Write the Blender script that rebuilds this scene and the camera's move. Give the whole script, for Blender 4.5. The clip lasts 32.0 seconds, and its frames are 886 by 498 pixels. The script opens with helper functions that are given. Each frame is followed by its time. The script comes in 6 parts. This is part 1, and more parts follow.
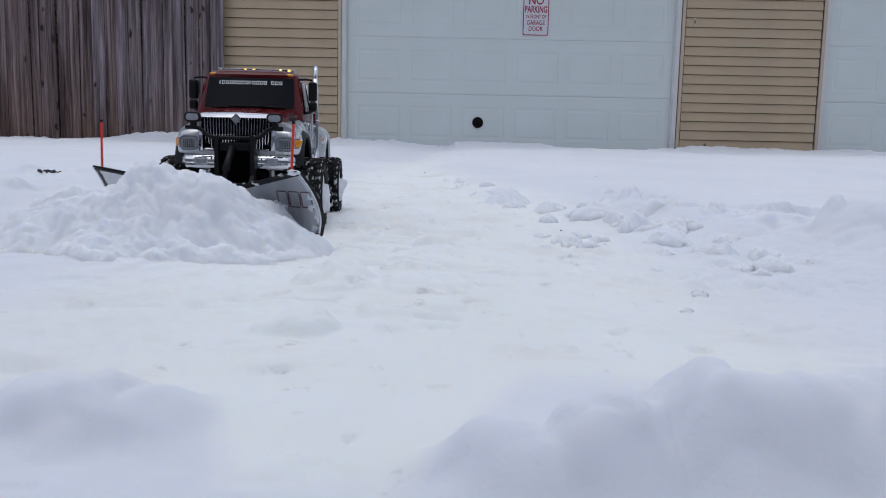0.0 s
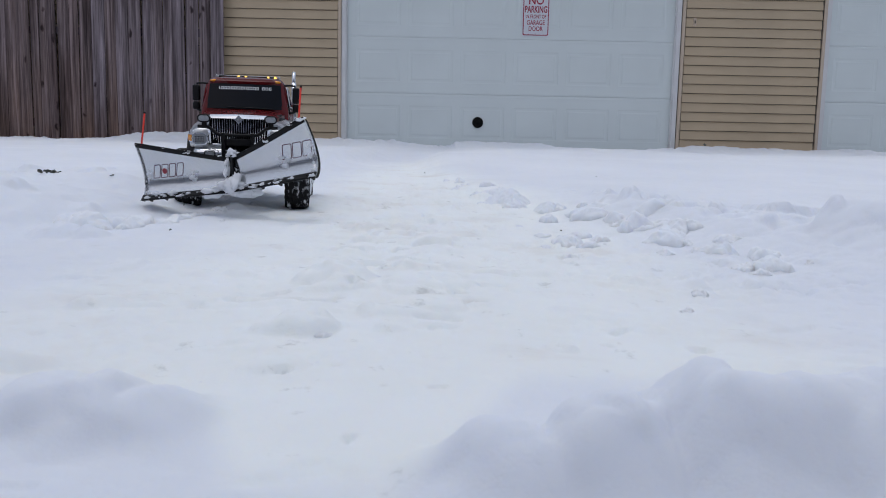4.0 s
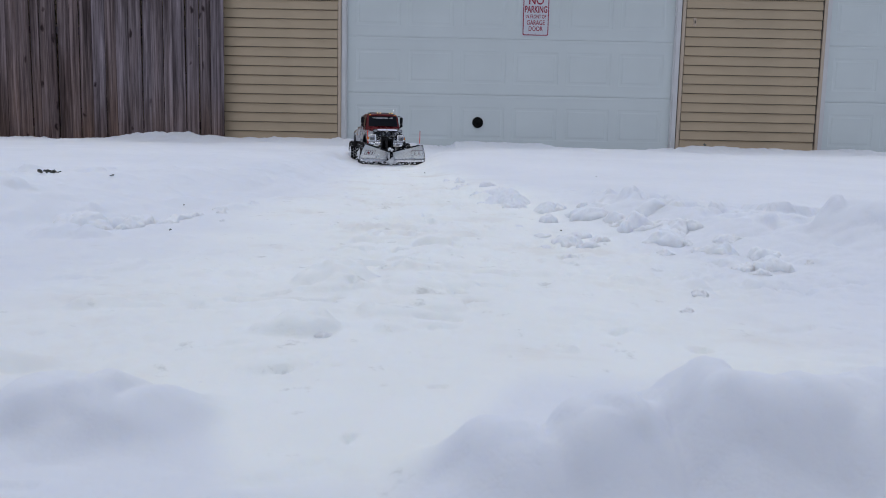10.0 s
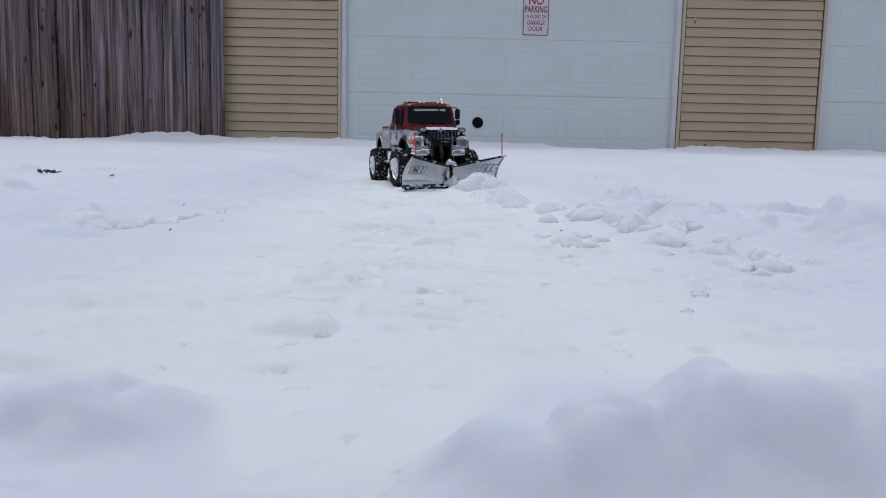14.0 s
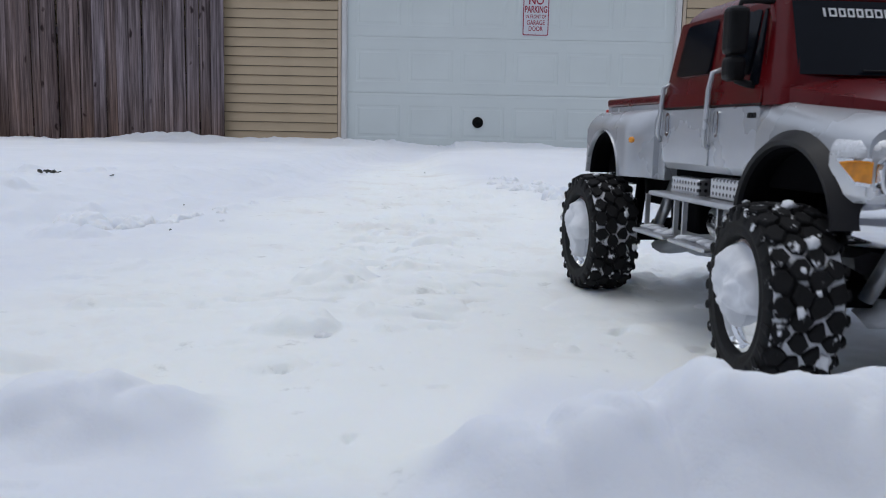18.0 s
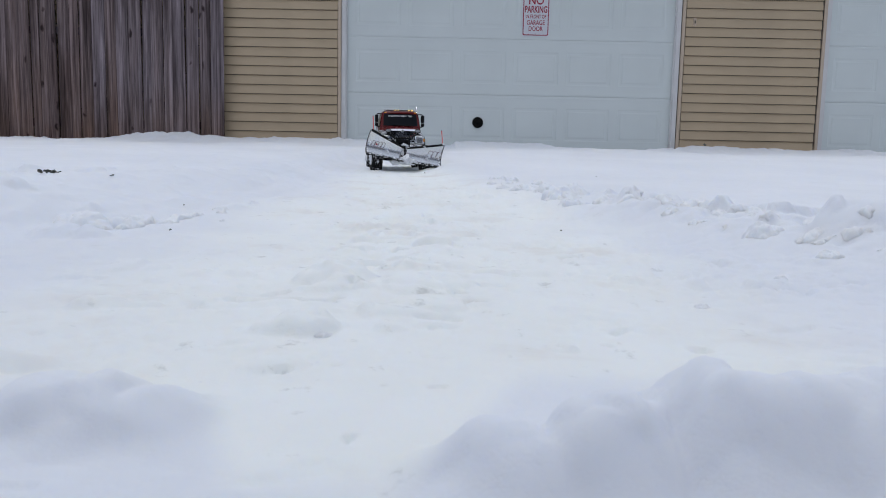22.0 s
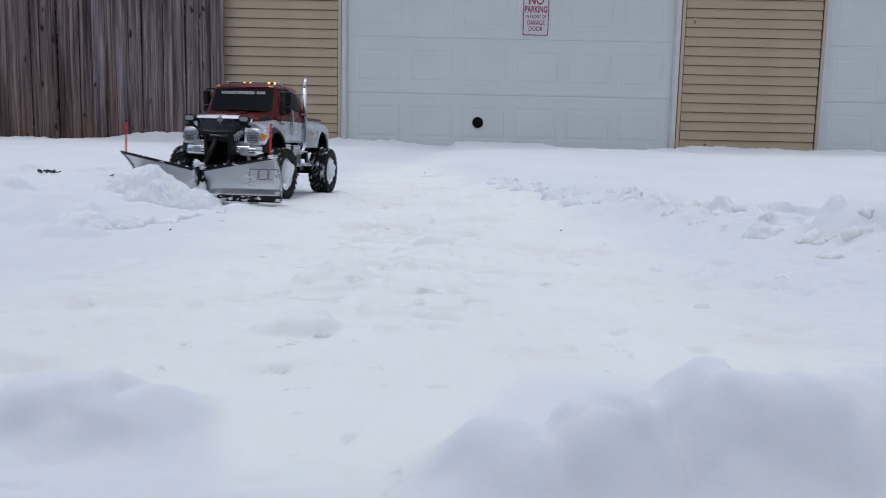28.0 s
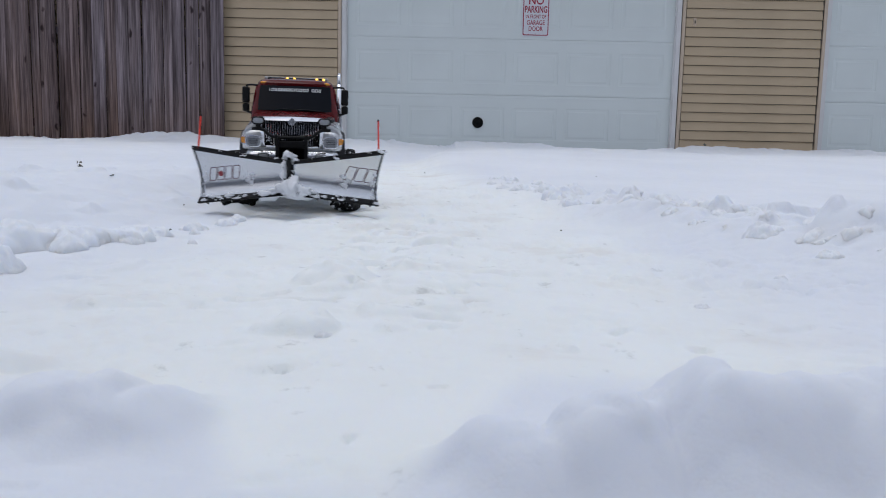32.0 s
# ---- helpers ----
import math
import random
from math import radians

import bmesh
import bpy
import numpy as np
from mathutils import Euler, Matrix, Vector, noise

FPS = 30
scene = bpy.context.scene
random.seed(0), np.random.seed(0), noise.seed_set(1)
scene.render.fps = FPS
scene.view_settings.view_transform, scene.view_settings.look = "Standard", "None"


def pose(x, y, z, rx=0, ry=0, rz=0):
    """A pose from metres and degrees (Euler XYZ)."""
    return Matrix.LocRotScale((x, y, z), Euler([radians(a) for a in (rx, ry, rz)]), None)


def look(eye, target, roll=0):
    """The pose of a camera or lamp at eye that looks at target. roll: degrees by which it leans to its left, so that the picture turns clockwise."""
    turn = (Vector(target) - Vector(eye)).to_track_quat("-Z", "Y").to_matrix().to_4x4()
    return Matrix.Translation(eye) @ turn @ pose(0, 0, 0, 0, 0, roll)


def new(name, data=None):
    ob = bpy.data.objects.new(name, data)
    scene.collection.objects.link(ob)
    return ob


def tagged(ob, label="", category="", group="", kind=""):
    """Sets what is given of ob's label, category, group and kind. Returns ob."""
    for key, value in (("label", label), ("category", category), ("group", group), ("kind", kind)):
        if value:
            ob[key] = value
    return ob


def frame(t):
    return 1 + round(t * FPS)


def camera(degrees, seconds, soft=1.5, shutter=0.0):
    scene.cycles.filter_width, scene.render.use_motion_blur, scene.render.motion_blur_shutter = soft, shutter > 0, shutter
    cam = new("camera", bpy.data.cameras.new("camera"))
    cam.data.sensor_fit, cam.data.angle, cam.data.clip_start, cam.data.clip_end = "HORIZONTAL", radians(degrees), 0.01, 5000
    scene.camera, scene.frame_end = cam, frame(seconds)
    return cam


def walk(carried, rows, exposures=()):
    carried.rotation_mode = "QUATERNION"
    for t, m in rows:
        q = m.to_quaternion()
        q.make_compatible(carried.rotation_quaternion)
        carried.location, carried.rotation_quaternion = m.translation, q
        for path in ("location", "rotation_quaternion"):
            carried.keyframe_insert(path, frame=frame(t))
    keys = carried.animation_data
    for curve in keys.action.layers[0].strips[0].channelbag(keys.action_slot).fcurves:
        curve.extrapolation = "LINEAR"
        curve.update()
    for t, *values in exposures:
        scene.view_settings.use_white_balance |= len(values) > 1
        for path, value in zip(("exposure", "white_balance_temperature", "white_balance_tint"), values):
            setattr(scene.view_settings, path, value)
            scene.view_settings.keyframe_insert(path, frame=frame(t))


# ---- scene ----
cam = camera(57.46, 32.0, soft=1.0, shutter=0.2)
cam.data.dof.use_dof, cam.data.dof.focus_distance, cam.data.dof.aperture_fstop = True, 3.6, 20.0
EYE = (0.0, 0.0, 0.225)
VIEW = look(EYE, (0.0, 1.0, 0.225 - math.tan(radians(7.3))), 1.2)
# seconds, stops, white balance
LIGHT_METER = [(0.0, -0.05, 6540, 10), (5.5, -0.05, 6540, 10), (9.0, -0.08, 6500, 10), (14.5, -0.08, 6500, 10), (17.0, 0.02, 6580, 9.5), (19.0, 0.02, 6690, 7), (20.5, 0.02, 6690, 7), (22.5, 0.02, 6640, 8.5), (28.0, 0.02, 6620, 9), (32.0, 0.02, 6640, 9)]
GAIN = -0.10
walk(cam, [(0.0, VIEW), (32.0, VIEW)], exposures=[(t, e + GAIN, k, tint) for t, e, k, tint in LIGHT_METER])

# ---- overcast daylight ----
world = bpy.data.worlds.new("overcast_sky")
scene.world = world
world.use_nodes = True
wn, wl = world.node_tree.nodes, world.node_tree.links
wn.clear()
sky = wn.new("ShaderNodeTexSky")
sky.sky_type = "NISHITA"
sky.sun_disc = False
sky.sun_elevation, sky.sun_rotation = radians(48), radians(200)
sky.air_density, sky.dust_density, sky.ozone_density = 1.0, 4.0, 1.0
# an overcast dome, three times brighter overhead than at the horizon
tc = wn.new("ShaderNodeTexCoord")
sep = wn.new("ShaderNodeSeparateXYZ")
wl.new(tc.outputs["Generated"], sep.inputs[0])
dome = wn.new("ShaderNodeMapRange")
dome.inputs[1].default_value, dome.inputs[2].default_value = 0.0, 1.0
dome.inputs[3].default_value, dome.inputs[4].default_value = 0.38, 1.30
wl.new(sep.outputs[2], dome.inputs[0])
cloud = wn.new("ShaderNodeVectorMath")
cloud.operation = "SCALE"
cloud.inputs[0].default_value = (6.45, 7.2, 8.95)
wl.new(dome.outputs[0], cloud.inputs["Scale"])
pale = wn.new("ShaderNodeMix")
pale.data_type = "RGBA"
pale.inputs[0].default_value = 0.86
wl.new(sky.outputs[0], pale.inputs[6])
wl.new(cloud.outputs[0], pale.inputs[7])
bg = wn.new("ShaderNodeBackground")
bg.inputs[1].default_value = 0.097
wl.new(pale.outputs[2], bg.inputs[0])
wo = wn.new("ShaderNodeOutputWorld")
wl.new(bg.outputs[0], wo.inputs[0])

sun_data = bpy.data.lights.new("sun", "SUN")
sun_data.energy, sun_data.angle, sun_data.color = 0.7, radians(40), (1.0, 0.97, 0.92)
sun = new("sun", sun_data)
sun.matrix_world = look((-1.2, 2.5, 8.0), (0.0, 2.0, 0.0))


# ---- materials ----
def shader(name, rough=0.6, metal=0.0, spec=0.5, coat=0.0):
    m = bpy.data.materials.new(name)
    m.use_nodes = True
    b = m.node_tree.nodes["Principled BSDF"]
    b.inputs["Roughness"].default_value = rough
    b.inputs["Metallic"].default_value = metal
    b.inputs["Specular IOR Level"].default_value = spec
    b.inputs["Coat Weight"].default_value = coat
    b.inputs["Coat Roughness"].default_value = 0.06
    return m, m.node_tree.nodes, m.node_tree.links, b


def noise_tex(n, l, scale, detail=4.0, rough=0.55, stretch=None, coord="Object"):
    tc = n.new("ShaderNodeTexCoord")
    t = n.new("ShaderNodeTexNoise")
    t.inputs["Scale"].default_value = scale
    t.inputs["Detail"].default_value = detail
    t.inputs["Roughness"].default_value = rough
    if stretch:
        mp = n.new("ShaderNodeMapping")
        mp.inputs["Scale"].default_value = stretch
        l.new(tc.outputs[coord], mp.inputs[0])
        l.new(mp.outputs[0], t.inputs[0])
    else:
        l.new(tc.outputs[coord], t.inputs[0])
    return t


def ramp(n, l, source, stops):
    r = n.new("ShaderNodeValToRGB")
    e = r.color_ramp.elements
    e[0].position, e[0].color = stops[0][0], (*stops[0][1], 1)
    e[1].position, e[1].color = stops[-1][0], (*stops[-1][1], 1)
    for p, c in stops[1:-1]:
        x = e.new(p)
        x.color = (*c, 1)
    l.new(source, r.inputs[0])
    return r


def mix(n, l, a, b, f, mode="MIX"):
    m = n.new("ShaderNodeMix")
    m.data_type, m.blend_type = "RGBA", mode
    for socket, value in ((m.inputs[0], f), (m.inputs[6], a), (m.inputs[7], b)):
        if isinstance(value, (int, float)):
            socket.default_value = value
        elif isinstance(value, tuple):
            socket.default_value = (*value, 1)
        else:
            l.new(value, socket)
    return m.outputs[2]


def bump(n, l, b, height, strength, dist):
    p = n.new("ShaderNodeBump")
    p.inputs["Strength"].default_value = strength
    p.inputs["Distance"].default_value = dist
    l.new(height, p.inputs["Height"])
    l.new(p.outputs[0], b.inputs["Normal"])


def plain(name, colour, rough=0.5, metal=0.0, vary=0.12, scale=30.0, relief=0.0, spec=0.5, coat=0.0, fine=180.0):
    """Colour with variation at two scales, and a fine relief."""
    m, n, l, b = shader(name, rough, metal, spec, coat)
    big, small = noise_tex(n, l, scale), noise_tex(n, l, fine)
    lo, hi = tuple(c * (1 - vary) for c in colour), tuple(min(1, c * (1 + vary)) for c in colour)
    first = ramp(n, l, big.outputs[0], [(0.3, lo), (0.7, hi)]).outputs[0]
    grain = ramp(n, l, small.outputs[0], [(0.3, (1 - vary / 2,) * 3), (0.7, (1, 1, 1))]).outputs[0]
    l.new(mix(n, l, first, grain, 1.0, "MULTIPLY"), b.inputs["Base Color"])
    rr = ramp(n, l, big.outputs[0], [(0.2, (max(0, rough - 0.07),) * 3), (0.8, (min(1, rough + 0.09),) * 3)])
    l.new(rr.outputs[0], b.inputs["Roughness"])
    if relief:
        bump(n, l, b, small.outputs[0], 0.6, relief)
    return m


def snow_material(name="snow", deep=0.6, white=0.0):
    m, n, l, b = shader(name, 0.8, 0.0, 0.2)
    big, mid, grain = noise_tex(n, l, 1.1, 5), noise_tex(n, l, 22, 6, 0.62), noise_tex(n, l, 240, 5, 0.7)
    # unpacked snow, coloured darker and bluer to stand in for shade
    fresh_shaded = ramp(n, l, big.outputs[0], [(0.3, (0.712, 0.742, 0.802)), (0.7, (0.775, 0.802, 0.856))]).outputs[0]
    fresh_shaded = mix(n, l, fresh_shaded, (0.84, 0.865, 0.89), white)
    # packed, slightly soiled snow on the ploughed strip
    worn_lit = n.new("ShaderNodeAttribute")
    worn_lit.attribute_name = "worn_lit"
    soil, soil_shade = noise_tex(n, l, 3.4, 5, 0.6), noise_tex(n, l, 17, 6, 0.7)
    trodden = ramp(n, l, soil.outputs[0], [(0.38, (0.850, 0.880, 0.882)), (0.56, (0.835, 0.858, 0.848)), (0.70, (0.765, 0.762, 0.738))]).outputs[0]
    # dark flecks: soil, and shade under crumbs painted into the colour
    trodden = mix(n, l, trodden, ramp(n, l, soil_shade.outputs[0], [(0.31, (0.62, 0.62, 0.61)), (0.385, (1, 1, 1))]).outputs[0], 0.6, "MULTIPLY")
    l.new(mix(n, l, fresh_shaded, trodden, worn_lit.outputs["Fac"]), b.inputs["Base Color"])
    add = n.new("ShaderNodeMath")
    add.operation = "MULTIPLY_ADD"
    add.inputs[1].default_value = 0.25
    l.new(grain.outputs[0], add.inputs[0])
    l.new(mid.outputs[0], add.inputs[2])
    bump(n, l, b, add.outputs[0], 0.4, 0.006)
    b.inputs["Subsurface Weight"].default_value = deep
    b.inputs["Subsurface Radius"].default_value = (0.9, 1.0, 1.15)
    b.inputs["Subsurface Scale"].default_value = 0.022
    return m


SNOW = snow_material()
LOOSE_SNOW = snow_material("loose_snow", 0.8, 0.40)
RED = plain("red_paint", (0.105, 0.004, 0.006), 0.25, 0.0, 0.10, 12, spec=0.30, coat=0.15)
SILVER = plain("silver_paint", (0.52, 0.54, 0.575), 0.27, 0.35, 0.05, 10, coat=0.5)
CHROME = plain("chrome", (0.80, 0.81, 0.83), 0.10, 1.0, 0.06, 20)
BLACK = plain("black_plastic", (0.007, 0.007, 0.008), 0.45, 0.0, 0.3, 25, spec=0.22)
RUBBER = plain("tyre_rubber", (0.010, 0.010, 0.011), 0.7, 0.0, 0.35, 40, relief=0.0006, spec=0.25)
GLASS_DARK = plain("tinted_window", (0.006, 0.008, 0.013), 0.06, 0.0, 0.2, 9, spec=0.09)
PLOW_STEEL = plain("polished_plow_steel", (0.64, 0.65, 0.665), 0.20, 0.92, 0.05, 14)
GREY_STEEL = plain("bare_aluminium", (0.52, 0.53, 0.55), 0.32, 0.85, 0.12, 22)
MARKER_RED = plain("marker_red", (0.74, 0.034, 0.014), 0.45, 0.0, 0.12, 30)
AMBER = plain("amber_lens", (0.88, 0.30, 0.010), 0.15, 0.0, 0.25, 130, coat=0.3)
LENS = plain("lamp_lens", (0.44, 0.46, 0.49), 0.15, 0.35, 0.15, 90)
LAMP_SILVER = plain("silvered_plastic", (0.74, 0.75, 0.77), 0.25, 0.45, 0.05, 30)
FLARE = plain("matt_flare_plastic", (0.013, 0.013, 0.015), 0.5, 0.0, 0.2, 30, spec=0.3)
WHITE_MARK = plain("white_lettering", (0.70, 0.72, 0.74), 0.5, 0.0, 0.08, 60)


# ---- mesh helpers ----
def part(name, bm, material, parent=None, label="", smooth=False, m=None):
    """Links a bmesh as one mesh object under a thing or a part."""
    me = bpy.data.meshes.new(name)
    bm.normal_update()
    bm.to_mesh(me)
    bm.free()
    if smooth:
        me.polygons.foreach_set("use_smooth", [True] * len(me.polygons))
        if smooth == "auto":
            me.set_sharp_from_angle(angle=radians(32))
    for one in material if isinstance(material, (list, tuple)) else [material]:
        me.materials.append(one)
    ob = new(name, me)
    ob.parent = parent
    if m is not None:
        ob.matrix_basis = m
    if label:
        ob["label"] = label
    return ob


def empty(name):
    return new(name)


def box(bm, x0, x1, y0, y1, z0, z1, bevel=0.0, seg=2, m=None):
    mat4 = Matrix.LocRotScale(((x0 + x1) / 2, (y0 + y1) / 2, (z0 + z1) / 2), None, (x1 - x0, y1 - y0, z1 - z0))
    made = bmesh.ops.create_cube(bm, size=1.0, matrix=(m @ mat4) if m is not None else mat4)
    if bevel:
        edges = list({e for v in made["verts"] for e in v.link_edges})
        bmesh.ops.bevel(bm, geom=edges, offset=bevel, segments=seg, affect="EDGES", profile=0.5)
    return bm


def boxed(*args, **kw):
    return box(bmesh.new(), *args, **kw)


def tube(bm, points, r, sides=10, cap=True):
    """A round bar along points; r is one radius or one for each point."""
    pts = [Vector(p) for p in points]
    rs = r if isinstance(r, (list, tuple)) else [r] * len(pts)
    rings = []
    ref = None
    for i, p in enumerate(pts):
        d = ((pts[min(i + 1, len(pts) - 1)] - pts[max(i - 1, 0)])).normalized()
        if ref is None:
            ref = Vector((0, 0, 1)) if abs(d.z) < 0.9 else Vector((1, 0, 0))
        u = (ref - d * ref.dot(d)).normalized()
        ref = u
        w = d.cross(u)
        rings.append([bm.verts.new(p + rs[i] * (math.cos(a) * u + math.sin(a) * w)) for a in (2 * math.pi * k / sides for k in range(sides))])
    for a, b in zip(rings, rings[1:]):
        for k in range(sides):
            bm.faces.new((a[k], a[(k + 1) % sides], b[(k + 1) % sides], b[k]))
    if cap:
        bm.faces.new(rings[0][::-1])
        bm.faces.new(rings[-1])
    return bm


def lathe(bm, profile, sides=32, axis="Y", m=None, closed=True):
    """Turns (radius, along) pairs round the axis."""
    rings = []
    for r, a in profile:
        ring = []
        for k in range(sides):
            t = 2 * math.pi * k / sides
            p = Vector((r * math.cos(t), a, r * math.sin(t))) if axis == "Y" else Vector((r * math.cos(t), r * math.sin(t), a))
            ring.append(bm.verts.new(m @ p if m is not None else p))
        rings.append(ring)
    for a, b in zip(rings, rings[1:]):
        for k in range(sides):
            bm.faces.new((a[k], b[k], b[(k + 1) % sides], a[(k + 1) % sides]))
    if closed:
        bm.faces.new(rings[0])
        bm.faces.new(rings[-1][::-1])
    return bm


def prism(bm, outline, axis, a0, a1, m=None):
    """Extrudes a closed outline of 2D points along an axis from a0 to a1 (outline in the other two, in x, y, z order)."""
    def at(p, a):
        q = {"x": (a, p[0], p[1]), "y": (p[0], a, p[1]), "z": (p[0], p[1], a)}[axis]
        return m @ Vector(q) if m is not None else Vector(q)
    lo = [bm.verts.new(at(p, a0)) for p in outline]
    hi = [bm.verts.new(at(p, a1)) for p in outline]
    k = len(outline)
    for i in range(k):
        bm.faces.new((lo[i], lo[(i + 1) % k], hi[(i + 1) % k], hi[i]))
    bm.faces.new(lo[::-1])
    bm.faces.new(hi)
    bmesh.ops.recalc_face_normals(bm, faces=bm.faces[:])
    return bm


def loft(bm, sections, close_ends=True):
    """Joins rings of equal length."""
    rings = [[bm.verts.new(p) for p in s] for s in sections]
    for a, b in zip(rings, rings[1:]):
        k = len(a)
        for i in range(k):
            bm.faces.new((a[i], a[(i + 1) % k], b[(i + 1) % k], b[i]))
    if close_ends:
        bm.faces.new(rings[0][::-1])
        bm.faces.new(rings[-1])
    bmesh.ops.recalc_face_normals(bm, faces=bm.faces[:])
    return bm


# ---- the garage front ----
WALL_Y = 9.2
SIDING = plain("tan_vinyl_siding", (0.475, 0.375, 0.255), 0.45, 0.0, 0.05, 3, spec=0.35)
SIDING_TRIM = plain("tan_trim", (0.53, 0.43, 0.33), 0.45, 0.0, 0.06, 4)
DOOR_WHITE = plain("white_door_steel", (0.660, 0.715, 0.708), 0.42, 0.0, 0.035, 1.6, spec=0.4)
JAMB_WHITE = plain("white_jamb", (0.65, 0.65, 0.65), 0.5, 0.0, 0.06, 5)
BACKING = plain("dark_sheathing", (0.08, 0.07, 0.06), 0.8, 0.0, 0.1, 5)
CONCRETE = plain("concrete", (0.30, 0.29, 0.27), 0.85, 0.0, 0.15, 3, relief=0.001)
SHINGLE = plain("roof_felt", (0.07, 0.065, 0.06), 0.85, 0.0, 0.25, 8, relief=0.002)


def wood_material(name, tone, low):
    m, n, l, b = shader(name, 0.82, 0.0, 0.2)
    info = n.new("ShaderNodeObjectInfo")
    tc = n.new("ShaderNodeTexCoord")
    shift = n.new("ShaderNodeVectorMath")
    shift.operation = "MULTIPLY_ADD"
    shift.inputs[1].default_value = (7.0, 13.0, 5.0)
    comb = n.new("ShaderNodeCombineXYZ")
    for k in range(3):
        l.new(info.outputs["Random"], comb.inputs[k])
    l.new(comb.outputs[0], shift.inputs[0])
    l.new(tc.outputs["Object"], shift.inputs[2])

    def grain(scale, stretch, detail=5):
        mp = n.new("ShaderNodeMapping")
        mp.inputs["Scale"].default_value = stretch
        t = n.new("ShaderNodeTexNoise")
        t.inputs["Scale"].default_value = scale
        t.inputs["Detail"].default_value = detail
        t.inputs["Roughness"].default_value = 0.65
        l.new(shift.outputs[0], mp.inputs[0])
        l.new(mp.outputs[0], t.inputs[0])
        return t.outputs[0]
    fine, broad = grain(70, (1, 1, 0.030)), grain(11, (2.2, 1, 0.05), 4)
    streak = grain(30, (1, 1, 0.016), 3)
    blot = grain(2.2, (1, 1, 0.6), 3)
    c1 = ramp(n, l, broad, [(0.28, (0.075, 0.063, 0.063)), (0.5, (0.175, 0.153, 0.156)), (0.72, (0.315, 0.285, 0.297))]).outputs[0]
    c2 = ramp(n, l, fine, [(0.34, (0.30, 0.27, 0.26)), (0.56, (1.12, 1.12, 1.14))]).outputs[0]
    c = mix(n, l, c1, c2, 0.62, "MULTIPLY")
    c = mix(n, l, c, tone, 1.0, "MULTIPLY")
    c = mix(n, l, c, ramp(n, l, streak, [(0.33, (0.32, 0.28, 0.28)), (0.46, (1.0, 1.0, 1.0)), (0.70, (1.35, 1.32, 1.34))]).outputs[0], 0.7, "MULTIPLY")
    stain = grain(5.0, (1.4, 1, 0.14), 4)
    c = mix(n, l, c, ramp(n, l, stain, [(0.36, (0.42, 0.38, 0.38)), (0.50, (1, 1, 1)), (0.66, (1.22, 1.18, 1.16))]).outputs[0], 0.85, "MULTIPLY")
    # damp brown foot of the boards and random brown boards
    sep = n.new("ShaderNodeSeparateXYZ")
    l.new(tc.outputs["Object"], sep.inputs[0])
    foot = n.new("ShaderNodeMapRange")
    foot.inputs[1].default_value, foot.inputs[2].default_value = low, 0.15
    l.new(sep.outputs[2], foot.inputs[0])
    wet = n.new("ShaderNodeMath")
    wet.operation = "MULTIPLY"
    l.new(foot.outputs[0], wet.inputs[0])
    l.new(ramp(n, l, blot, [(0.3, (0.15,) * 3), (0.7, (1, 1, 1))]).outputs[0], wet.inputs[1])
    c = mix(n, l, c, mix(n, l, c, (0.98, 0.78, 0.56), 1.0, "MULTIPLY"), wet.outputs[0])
    tint = ramp(n, l, info.outputs["Random"], [(0.0, (0.86, 0.81, 0.79)), (0.5, (0.96, 0.95, 0.98)), (1.0, (1.10, 1.06, 1.05))]).outputs[0]
    c = mix(n, l, c, tint, 0.8, "MULTIPLY")
    # knots
    v = n.new("ShaderNodeTexVoronoi")
    v.inputs["Scale"].default_value = 3.3
    mp = n.new("ShaderNodeMapping")
    mp.inputs["Scale"].default_value = (2.1, 0.3, 0.95)
    bend = n.new("ShaderNodeTexNoise")
    bend.inputs["Scale"].default_value = 16
    l.new(shift.outputs[0], bend.inputs[0])
    sway = n.new("ShaderNodeVectorMath")
    sway.operation = "MULTIPLY_ADD"
    sway.inputs[1].default_value = (0.05, 0.05, 0.10)
    l.new(bend.outputs["Color"], sway.inputs[0])
    l.new(shift.outputs[0], sway.inputs[2])
    l.new(sway.outputs[0], mp.inputs[0])
    l.new(mp.outputs[0], v.inputs[0])
    knot = ramp(n, l, v.outputs["Distance"], [(0.055, (0.08, 0.06, 0.06)), (0.10, (0.32, 0.27, 0.26)), (0.16, (1, 1, 1))]).outputs[0]
    c = mix(n, l, c, knot, 0.9, "MULTIPLY")
    l.new(c, b.inputs["Base Color"])
    bump(n, l, b, fine, 0.5, 0.003)
    return m


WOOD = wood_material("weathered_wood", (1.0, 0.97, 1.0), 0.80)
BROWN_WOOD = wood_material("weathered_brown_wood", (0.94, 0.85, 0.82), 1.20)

COURSE = 0.1028
FIRST = 0.344 - 3 * COURSE


def lap(width, x0):
    """One course of lap siding, its foot 14 mm proud with a rolled lip."""
    bm = bmesh.new()
    out = [(0.0, 0.0045), (-0.0200, 0.0040), (-0.0225, 0.0065), (-0.0205, 0.016), (-0.0050, COURSE - 0.006), (-0.0030, COURSE - 0.001), (0.0, COURSE - 0.0005)]
    lo = [bm.verts.new((x0, y, z)) for y, z in out]
    hi = [bm.verts.new((x0 + width, y, z)) for y, z in out]
    for i in range(len(out)):
        j = (i + 1) % len(out)
        bm.faces.new((lo[i], lo[j], hi[j], hi[i]))
    bm.faces.new(lo[::-1])
    bm.faces.new(hi)
    bmesh.ops.recalc_face_normals(bm, faces=bm.faces[:])
    return bm


